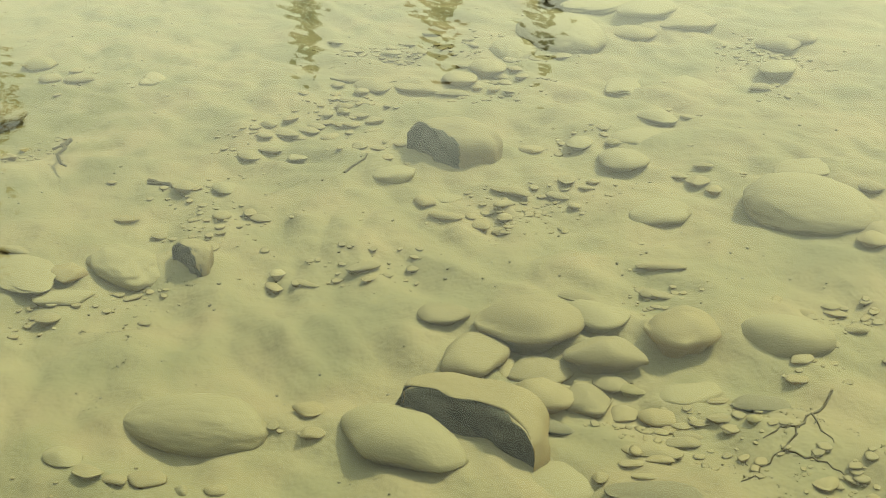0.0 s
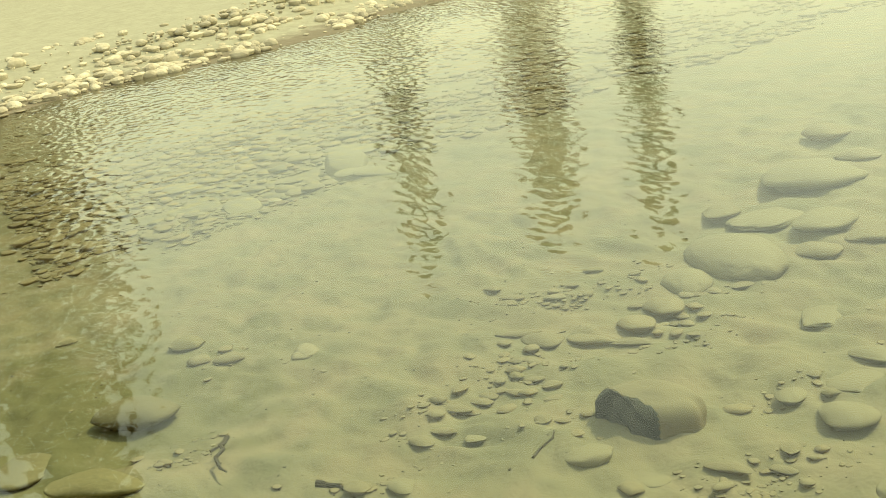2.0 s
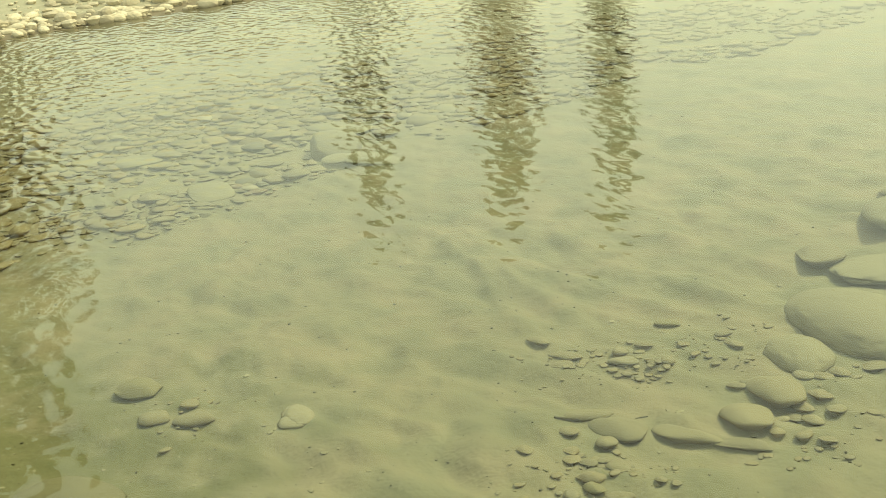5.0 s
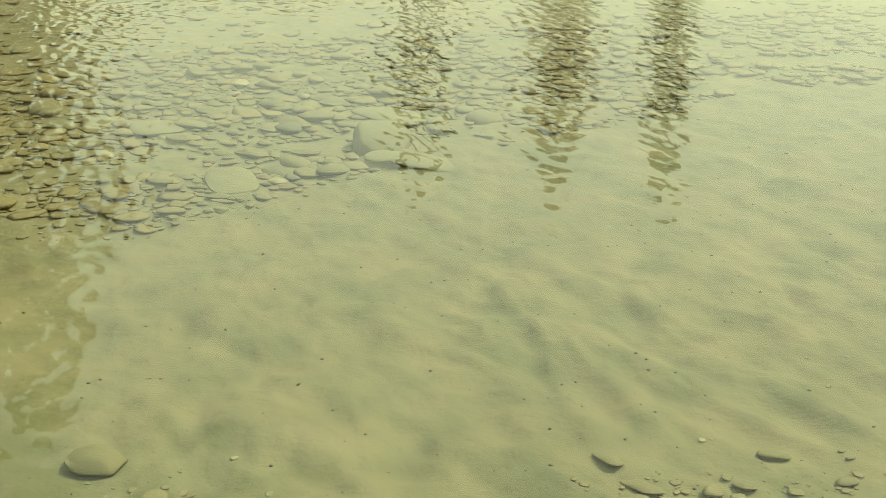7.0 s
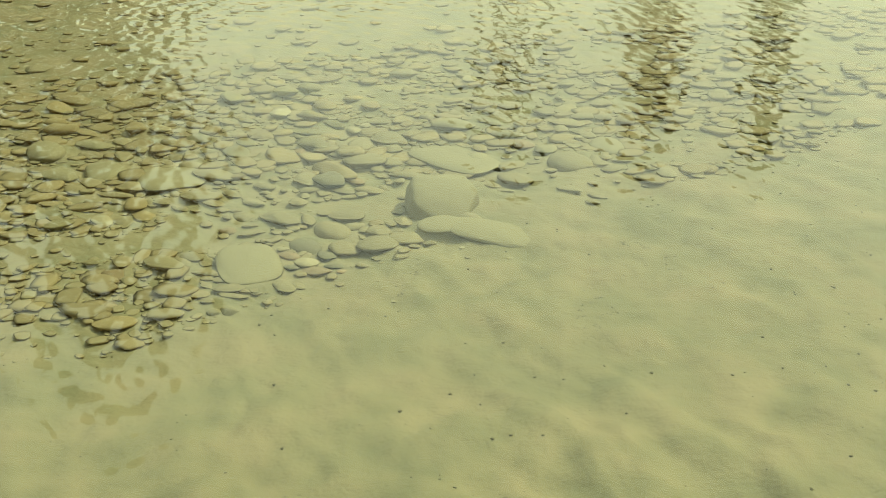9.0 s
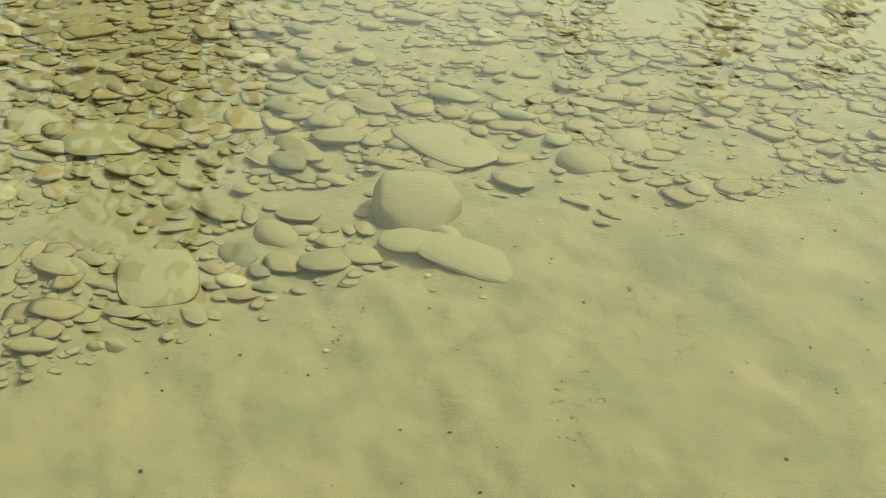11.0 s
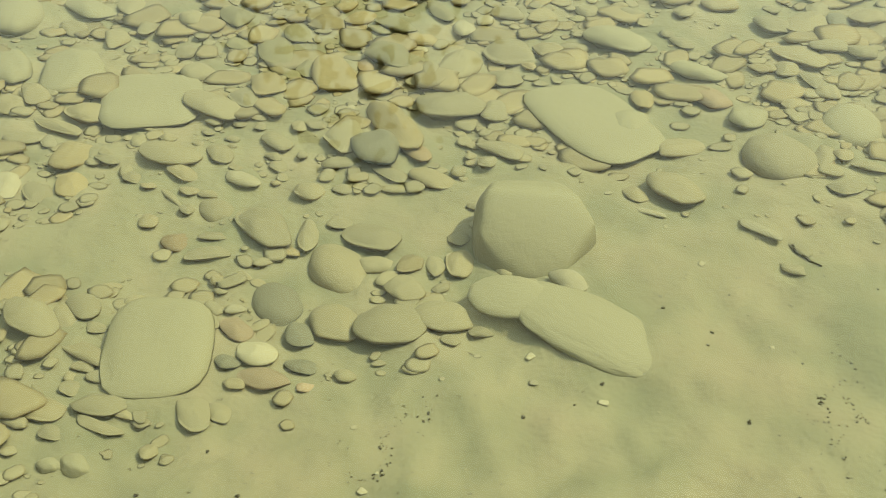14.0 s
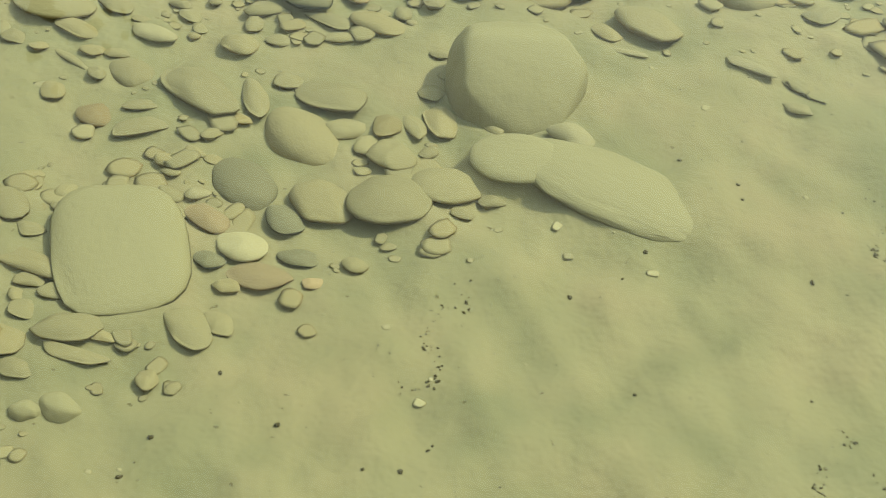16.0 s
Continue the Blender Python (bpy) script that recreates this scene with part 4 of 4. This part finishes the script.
cluster(-0.11, -4.10, 0.09, 0.07, -24, 10)
cluster(-0.27, -4.20, 0.05, 0.06, -24, 9)
cluster(-0.92, -3.28, 0.14, 0.08, -24, 9)
cluster(-1.13, -2.85, 0.16, 0.16, -24, 9)
cluster(-0.38, -3.76, 0.08, 0.04, -24, 8)
cluster(-0.86, -3.97, 0.04, 0.03, -24, 6)
cluster(-0.48, -4.55, 0.08, 0.08, -24, 10)
cluster(-1.67, -3.89, 0.07, 0.04, -24, 5)
cluster(-1.34, -3.84, 0.05, 0.06, -24, 6)
cluster(0.12, -2.04, 0.09, 0.16, -20, 18)
cluster(-0.08, -2.12, 0.07, 0.08, -20, 8)
cluster(-0.51, -2.22, 0.12, 0.11, -20, 16)
cluster(-0.75, -2.16, 0.08, 0.07, -20, 7)
cluster(0.08, -2.82, 0.10, 0.08, -20, 8)
cluster(-0.05, -1.51, 0.16, 0.13, -20, 10)
cluster(-0.24, -3.15, 0.17, 0.09, -20, 12)
cluster(-1.55, -1.96, 0.14, 0.09, -20, 8)
cluster(0.44, -1.93, 0.18, 0.06, -20, 10)
cluster(-0.19, -1.44, 0.06, 0.08, -22, 9)
cluster(-0.07, -1.57, 0.08, 0.07, -22, 12)
cluster(0.21, -1.55, 0.13, 0.13, -22, 9)
cluster(-1.22, -1.16, 0.08, 0.06, -22, 6)
cluster(-1.46, -3.07, 0.10, 0.09, -24, 5)
cluster(-1.68, -3.09, 0.07, 0.07, -24, 3)
cluster(-1.13, -3.18, 0.09, 0.04, -24, 3)
cluster(-0.92, -3.31, 0.06, 0.05, -24, 3)

# pebbles lodged between the single stones beside the boulder
rng = random.Random(25)
made = 0
while made < 60:
    x, y = rng.uniform(-0.8, 0.2), rng.uniform(0.8, 1.95)
    size = rng.uniform(0.022, 0.05)
    if open_silt(x, y) and y > gravel_edge(x) and is_free(x, y, size / 2, 0.75) and noise.noise((x * 6, y * 6, 1)) > -0.1:
        loose(x, y, size, rng.choices(("grey", "ochre", "pale"), (90, 5, 5))[0], rng, "small grey pebble lodged in silt between larger stones", "loose cobbles of the riffle")
        made += 1
# the thickest part of the riffle
rng = random.Random(15)
made = 0
for _ in range(6000):
    x, y = rng.uniform(-1.5, 0.2), rng.uniform(1.7, 3.3)
    size = 0.05 + 0.09 * rng.random() ** 1.4
    if y < 2.0 + 0.35 * x + 0.3 * max(0, x + 0.3) or open_silt(x, y) or not is_free(x, y, size / 2, 0.92):
        continue
    colour = rng.choices(("brown", "ochre", "moss", "pale"), (62, 22, 12, 4))[0]
    loose(x, y, size, colour, rng, LOOKS[colour].replace("stone", "cobble"), "loose cobbles of the riffle")
    made += 1
    if made == 45:
        break
rng = random.Random(5)
made = 0
while made < 105:
    x, y = rng.uniform(-1.6, 2.0), rng.uniform(0.7, 3.3)
    size = 0.04 + 0.085 * rng.random() ** 1.6
    if y < gravel_edge(x) + size * 0.6 or open_silt(x, y) or silted(x, y) or not is_free(x, y, size / 2):
        continue
    colour = rng.choices(("grey", "brown", "ochre", "moss", "pale"), (40, 42, 8, 6, 4))[0]
    loose(x, y, size, colour, rng, LOOKS[colour].replace("stone", "cobble"), "loose cobbles of the riffle")
    made += 1


def scatter(name, count, place, sizes, material, detail, label, category, seed, flat=0.5, shapes="sbffs", smooth_faces=True):
    """Many small stones in one mesh."""
    rng = random.Random(seed)
    kinds = []
    for k in range(5):
        mesh = stone_mesh("grain", seed * 10 + k, shapes[k], detail, material)
        kinds.append((np.array([v.co[:] for v in mesh.vertices]), np.array([p.vertices[:] for p in mesh.polygons])))
        bpy.data.meshes.remove(mesh)
    verts, faces, base = [], [], 0
    for _ in range(count):
        spot = place(rng)
        if spot is None:
            continue
        x, y = spot
        size = sizes[0] + (sizes[1] - sizes[0]) * rng.random() ** 2.5
        co, tri = rng.choice(kinds)
        a = rng.uniform(0, 6.28)
        c, s = math.cos(a), math.sin(a)
        p = co * (size / 2 * rng.uniform(0.9, 1.35), size / 2 * rng.uniform(0.7, 1.0), size / 2 * flat * rng.uniform(0.8, 1.3))
        p = np.stack([p[:, 0] * c - p[:, 1] * s, p[:, 0] * s + p[:, 1] * c, p[:, 2]], 1) + (x, y, bed(x, y) + size * flat * 0.12)
        verts.append(p)
        faces.append(tri + base)
        base += len(co)
    mesh = bpy.data.meshes.new(name)
    v, f = np.concatenate(verts), np.concatenate(faces)
    mesh.from_pydata(v.tolist(), [], f.tolist())
    mesh.polygons.foreach_set("use_smooth", [smooth_faces] * len(f))
    mesh.materials.append(material)
    return tagged(new(name, mesh), label, category, kind="stuff")


def beside_boulder(x, y):
    """The bare silt close by the round boulder."""
    return -0.05 < x < 0.42 and y < 1.56


def on_riffle(rng):
    x, y = rng.uniform(-2.4, 5), rng.uniform(0.3, 6.5)
    if beside_boulder(x, y):
        return None
    if y < gravel_edge(x) - 0.02 or shore(x, y) > -0.1 or open_silt(x, y) or (y < 3.4 and silted(x, y)):
        return None
    if (y > 3.7 or x < -1.7) and rng.random() < 0.88:
        return None
    near = y < 3.3 and -1.6 < x < 2
    return (x, y) if not near or is_free(x, y, 0.02, 0.6) else None


scatter("gravel", 14000, on_riffle, (0.025, 0.13), STONE["brown"], 2, "warm brown silty cobbles and gravel under the riffle", "gravel", 21, 0.26)


def between_cobbles(rng):
    x, y = rng.uniform(-1.7, 2.0), rng.uniform(0.55, 3.2)
    if beside_boulder(x, y) or bare(x, y):
        return None
    if open_silt(x, y) and noise.noise((x * 6, y * 6, 1)) < -0.08:
        return None
    if silted(x, y) and rng.random() < 0.85:
        return None
    return (x, y) if y > gravel_edge(x) - 0.03 and is_free(x, y, 0.012, 0.72) else None


scatter("fine_gravel", 11000, between_cobbles, (0.010, 0.055), STONE["grey"], 2, "small grey gravel packed between the cobbles", "gravel", 23, 0.3)


def beside_pebbles(rng):
    x, y = rng.choice(small)
    return (x + rng.gauss(0, 0.05), y + rng.gauss(0, 0.05))


scatter("fine_pebbles", 1300, beside_pebbles, (0.008, 0.032), STONE["grey"], 2, "fine grey pebbles in drifts on the silt", "pebbles", 41, 0.4)


def litter(rng):
    x, y = LITTER[rng.randrange(len(LITTER))]
    # in thin winding trails
    u, bend = rng.uniform(-1, 1), x * 40
    return (x + 0.07 * u * math.sin(bend) + 0.022 * math.sin(5 * u + bend) + rng.gauss(0, 0.005), y - 0.09 * u + 0.015 * math.sin(9 * u + bend) + rng.gauss(0, 0.006))


LITTER = [(0.58, 0.91), (0.57, 0.80), (0.27, 0.50), (0.62, 0.68), (-0.18, 0.82), (0.27, 0.38), (-1.54, -3.30), (-1.61, -3.50), (-0.63, -4.48), (-0.51, -4.43), (-0.40, -4.36), (-1.34, -3.05), (-0.06, -1.52), (0.21, -1.49), (0.17, -1.74)]
scatter("leaf_litter", 1100, litter, (0.002, 0.006), TWIG, 1, "small dark heaps of leaf litter on the silt", "debris", 52, 0.4)


def pale_spot(rng):
    if rng.random() < 0.22:
        # more of them on the green bed of the pool, standing in for glints
        return (rng.gauss(-1.35, 0.30), rng.gauss(-1.40, 0.30))
    return (rng.uniform(-1.6, 1.7), rng.uniform(0.6, 3.0)) if rng.random() < 0.5 else (rng.uniform(-1.8, 0.9), rng.uniform(-4.4, -0.8))


scatter("pale_chips", 520, pale_spot, (0.005, 0.020), STONE["pale"], 2, "small pale chips of stone over the bed, some standing in for water glints", "pebbles", 61, 0.25, "ffbff")


def on_silt(rng):
    x, y = rng.uniform(-2.2, 2.2), rng.uniform(-4.6, 1.6)
    return (x, y) if y < gravel_edge(x) else None


# leaf and twig bits that also stand in for small dashes of shade
scatter("debris", 2000, on_silt, (0.003, 0.011), TWIG, 1, "dark specks of leaf and twig debris on the silt, some standing for fine shading", "debris", 51, 0.5)


def on_bar(rng):
    x = rng.uniform(-14, 18)
    y = 6.95 + 0.31 * x - 0.25 * math.sin(1.3 * x) + max(-0.05, rng.choice((0.15, 0.3, 0.5, 0.8, 1.2, 1.7, 2.6)) + rng.gauss(0, 0.25))
    patchy = noise.noise((x * 0.9, y * 0.9, 2.0))
    return (x, y) if patchy > -0.2 or rng.random() < 0.2 else None


scatter("bar_gravel", 8000, on_bar, (0.03, 0.17), STONE["dry"], 2, "pale dry cobbles strewn over the gravel bar", "gravel", 31, 0.6, "roror", False)


# ---- the bed itself, silt heaped against the stones ----
def steps(*spans):
    """Coordinates over neighbouring spans of (from, to, step)."""
    out = []
    for lo, hi, step in spans:
        out += list(np.arange(lo, hi - step / 2, step))
    return out + [spans[-1][1]]


def widen(inner, far):
    """The same coordinates with ever wider steps out to far on both sides."""
    out, gap = [0.0], 0.016
    while out[-1] < far:
        gap *= 1.22
        out.append(out[-1] + gap)
    return [inner[0] - o for o in reversed(out[1:])] + inner + [inner[-1] + o for o in out[1:]]


ground_xs = widen(steps((-2.4, -1.35, 0.016), (-1.35, 1.25, 0.0085), (1.25, 2.8, 0.016)), 900)
ground_ys = widen(steps((-4.9, -4.7, 0.016), (-4.7, -2.5, 0.010), (-2.5, 0.6, 0.016), (0.6, 2.7, 0.0085), (2.7, 3.4, 0.016)), 900)
ground = sheet("ground", ground_xs, ground_ys, bed, GROUND)
heap, scour = np.zeros((len(ground_ys), len(ground_xs))), np.zeros((len(ground_ys), len(ground_xs)))
gx, gy = np.array(ground_xs), np.array(ground_ys)
for x, y, length, width, height, turn in embedded:
    reach = max(length, width) * 1.1
    i0, i1 = np.searchsorted(gx, (x - reach, x + reach))
    j0, j1 = np.searchsorted(gy, (y - reach, y + reach))
    if i1 - i0 < 3 or j1 - j0 < 3:
        continue
    c, s = math.cos(radians(turn)), math.sin(radians(turn))
    # the lee of each stone, away from the current
    lee = 0.13 * min(0.08, (length + width) / 2)
    px, py = np.meshgrid(gx[i0:i1] - x, gy[j0:j1] - y)

    def ring(dx, dy, grow):
        u, v = px - dx, py - dy
        return ((u * c + v * s) / (length / 2 * grow)) ** 2 + ((v * c - u * s) / (width / 2 * grow)) ** 2

    tall = min(height, 0.036)
    heap[j0:j1, i0:i1] = np.maximum(heap[j0:j1, i0:i1], 0.40 * tall * np.exp(-ring(0.9 * lee, 0.7 * lee, 1.08) ** 2))
    scour[j0:j1, i0:i1] = np.minimum(scour[j0:j1, i0:i1], -0.30 * tall * np.exp(-ring(-1.6 * lee, -1.6 * lee, 0.85) ** 2))
flat = np.empty(len(ground.data.vertices) * 3)
ground.data.vertices.foreach_get("co", flat)
flat[2::3] += (heap + scour).ravel()
ground.data.vertices.foreach_set("co", flat)
ground.data.update()
tagged(ground, "silty stream bed rising to a pale dry gravel bar", "stream bed", kind="structure")


# ---- twigs and driftwood ----
def twig(name, points, thick, label, lift=0.0):
    """A crooked, tapering stick lying on the ground along the points."""
    bm = bmesh.new()
    bend = random.Random(int(points[0][0] * 1000))
    line = []
    for (x0, y0), (x1, y1) in zip(points, points[1:]):
        far = math.hypot(x1 - x0, y1 - y0) * 0.10
        for k in range(3):
            f = k / 3
            line.append((x0 + (x1 - x0) * f + bend.uniform(-far, far), y0 + (y1 - y0) * f + bend.uniform(-far, far)))
    line.append(points[-1])
    spots = [Vector((x, y, bed(x, y) + lift + 0.35 * thick)) for x, y in line]
    for k, (a, b) in enumerate(zip(spots, spots[1:])):
        way = b - a
        share = (1 - 0.7 * k / len(spots)) * bend.uniform(0.85, 1.15)
        m = Matrix.Translation((a + b) / 2) @ way.to_track_quat("Z", "Y").to_matrix().to_4x4()
        bmesh.ops.create_cone(bm, cap_ends=True, segments=7, radius1=thick * share / 2, radius2=thick * share * 0.45, depth=way.length * 1.08, matrix=m)
    return tagged(part(name, bm, TWIG), label, "twig", "twigs and driftwood")


twig("twig", [(-1.231, -2.401), (-1.201, -2.437), (-1.175, -2.500), (-1.163, -2.579)], 0.009, "short dark sodden twig half sunk in the silt")
twig("twig", [(-0.323, -4.325), (-0.399, -4.364), (-0.466, -4.394), (-0.532, -4.433), (-0.602, -4.456), (-0.670, -4.487)], 0.006, "long dark root lying on the silt beside cobbles")
twig("twig", [(-0.466, -4.394), (-0.497, -4.383), (-0.545, -4.392)], 0.005, "thin dark rootlet branching off a longer root")
twig("twig", [(-0.532, -4.433), (-0.518, -4.473), (-0.485, -4.499), (-0.473, -4.542)], 0.005, "thin dark rootlet branching off a longer root")
twig("twig", [(-0.399, -4.364), (-0.428, -4.417), (-0.439, -4.466)], 0.004, "thin dark rootlet branching off a longer root")
twig("twig", [(-1.381, -1.969), (-1.417, -2.065), (-1.430, -2.203)], 0.016, "stub of dark waterlogged wood standing in the silt", 0.03)
twig("twig", [(-1.439, -2.050), (-1.394, -2.039)], 0.010, "thin dark twig crossing a waterlogged stub", 0.03)
twig("twig", [(-1.227, -2.383), (-1.189, -2.466), (-1.153, -2.550)], 0.014, "bent dark twig on the silt between pebbles")
twig("twig", [(-0.716, -2.724), (-0.618, -2.631)], 0.008, "thin straight twig on the silt")
twig("twig", [(-0.400, -1.774), (-0.277, -1.785), (-0.178, -1.843)], 0.007, "long thin stick lying beside small stones on silt")
twig("twig", [(0.634, 1.357), (0.646, 1.317), (0.662, 1.271)], 0.008, "thin forked twig lying on the silt near pale stones")
twig("driftwood", [(1.25, 21.2), (1.6, 20.7), (2.0, 20.3)], 0.06, "dark stick of driftwood lying on the dry sand bar", 0.03)
twig("driftwood", [(3.9, 27.5), (4.2, 27.0)], 0.07, "small piece of dark driftwood on the dry sand bar", 0.03)


# ---- trees on the far side, seen in the water ----
def tree(x, y, tall, wide, foot, leaf, leaves, seed, label, thin=0.9):
    """A trunk with limbs and a crown of many small leaf clumps."""
    rng = random.Random(seed)
    base = bed(x, y)
    thing = new("tree")
    thing.location = (x, y, base)
    tagged(thing, label, "tree", "trees behind the bar")
    bm = bmesh.new()

    def limb(a, b, ra, rb):
        way = b - a
        m = Matrix.Translation((a + b) / 2) @ way.to_track_quat("Z", "Y").to_matrix().to_4x4()
        bmesh.ops.create_cone(bm, cap_ends=True, segments=8, radius1=ra, radius2=rb, depth=way.length, matrix=m)

    r = tall * 0.014
    last = Vector((0, 0, -0.3))
    for k in range(1, 6):
        nxt = Vector((rng.uniform(-0.1, 0.1) * wide * 0.3, rng.uniform(-0.1, 0.1) * wide * 0.3, tall * 0.94 * k / 5))
        limb(last, nxt, r * (1.1 - 0.19 * (k - 1)), r * (1.1 - 0.19 * k))
        last = nxt
    for _ in range(26):
        h = rng.uniform(foot, 0.9)
        a = rng.uniform(0, 6.28)
        out = wide / 2 * rng.uniform(0.5, 0.9) * (1.05 - h) ** 0.4
        limb(Vector((0, 0, tall * h * 0.94)), Vector((math.cos(a) * out, math.sin(a) * out, tall * min(0.97, h + 0.10))), r * 0.3, r * 0.06)
    part("trunk", bm, BARK, thing)
    verts, faces = [], []
    for _ in range(leaves):
        h = foot + (1 - foot) * rng.random() ** thin
        a = rng.uniform(0, 6.28)
        u = (h - foot) / (1 - foot)
        reach = wide / 2 * (math.sin(math.pi * min(1, 0.12 + 0.86 * u)) ** 0.6) * (1 - 0.3 * u * u) * (0.78 + 0.35 * noise.noise((math.cos(a) * 1.5, math.sin(a) * 1.5, h * 9 + seed)))
        d = reach * rng.random() ** 0.5
        c = Vector((math.cos(a) * d, math.sin(a) * d, tall * h))
        size = wide * 0.010 + 0.15
        n = Vector((rng.uniform(-1, 1), rng.uniform(-1, 1), rng.uniform(-0.3, 1))).normalized()
        s = n.orthogonal().normalized() * size * rng.uniform(0.7, 1.4)
        t = n.cross(s).normalized() * size * rng.uniform(0.4, 0.8)
        k = len(verts)
        verts += [c - s, c + t, c + s, c - t]
        faces.append((k, k + 1, k + 2, k + 3))
    mesh = bpy.data.meshes.new("crown")
    mesh.from_pydata(verts, [], faces)
    mesh.materials.append(leaf)
    new("crown", mesh).parent = thing
    return thing


tree(21.2, 62.0, 19.2, 3.3, 0.10, LEAF, 1200, 1, "slender tall green poplar standing behind the gravel bar")
tree(25.6, 53.5, 16.8, 4.9, 0.06, LEAF_DRY, 2000, 2, "broader olive-brown tree standing behind the gravel bar")
tree(29.2, 49.0, 16.6, 3.2, 0.10, LEAF, 1200, 3, "slender green poplar beside a broader olive tree")
tree(-1.2, 33.0, 16.6, 7.8, 0.03, LEAF_DRY, 5200, 4, "big bushy olive-brown tree standing behind the gravel bar", 1.5)
tree(-4.2, 34.0, 9.6, 4.6, 0.03, LEAF, 3000, 5, "bushy green tree beside a big olive-brown one", 1.6)
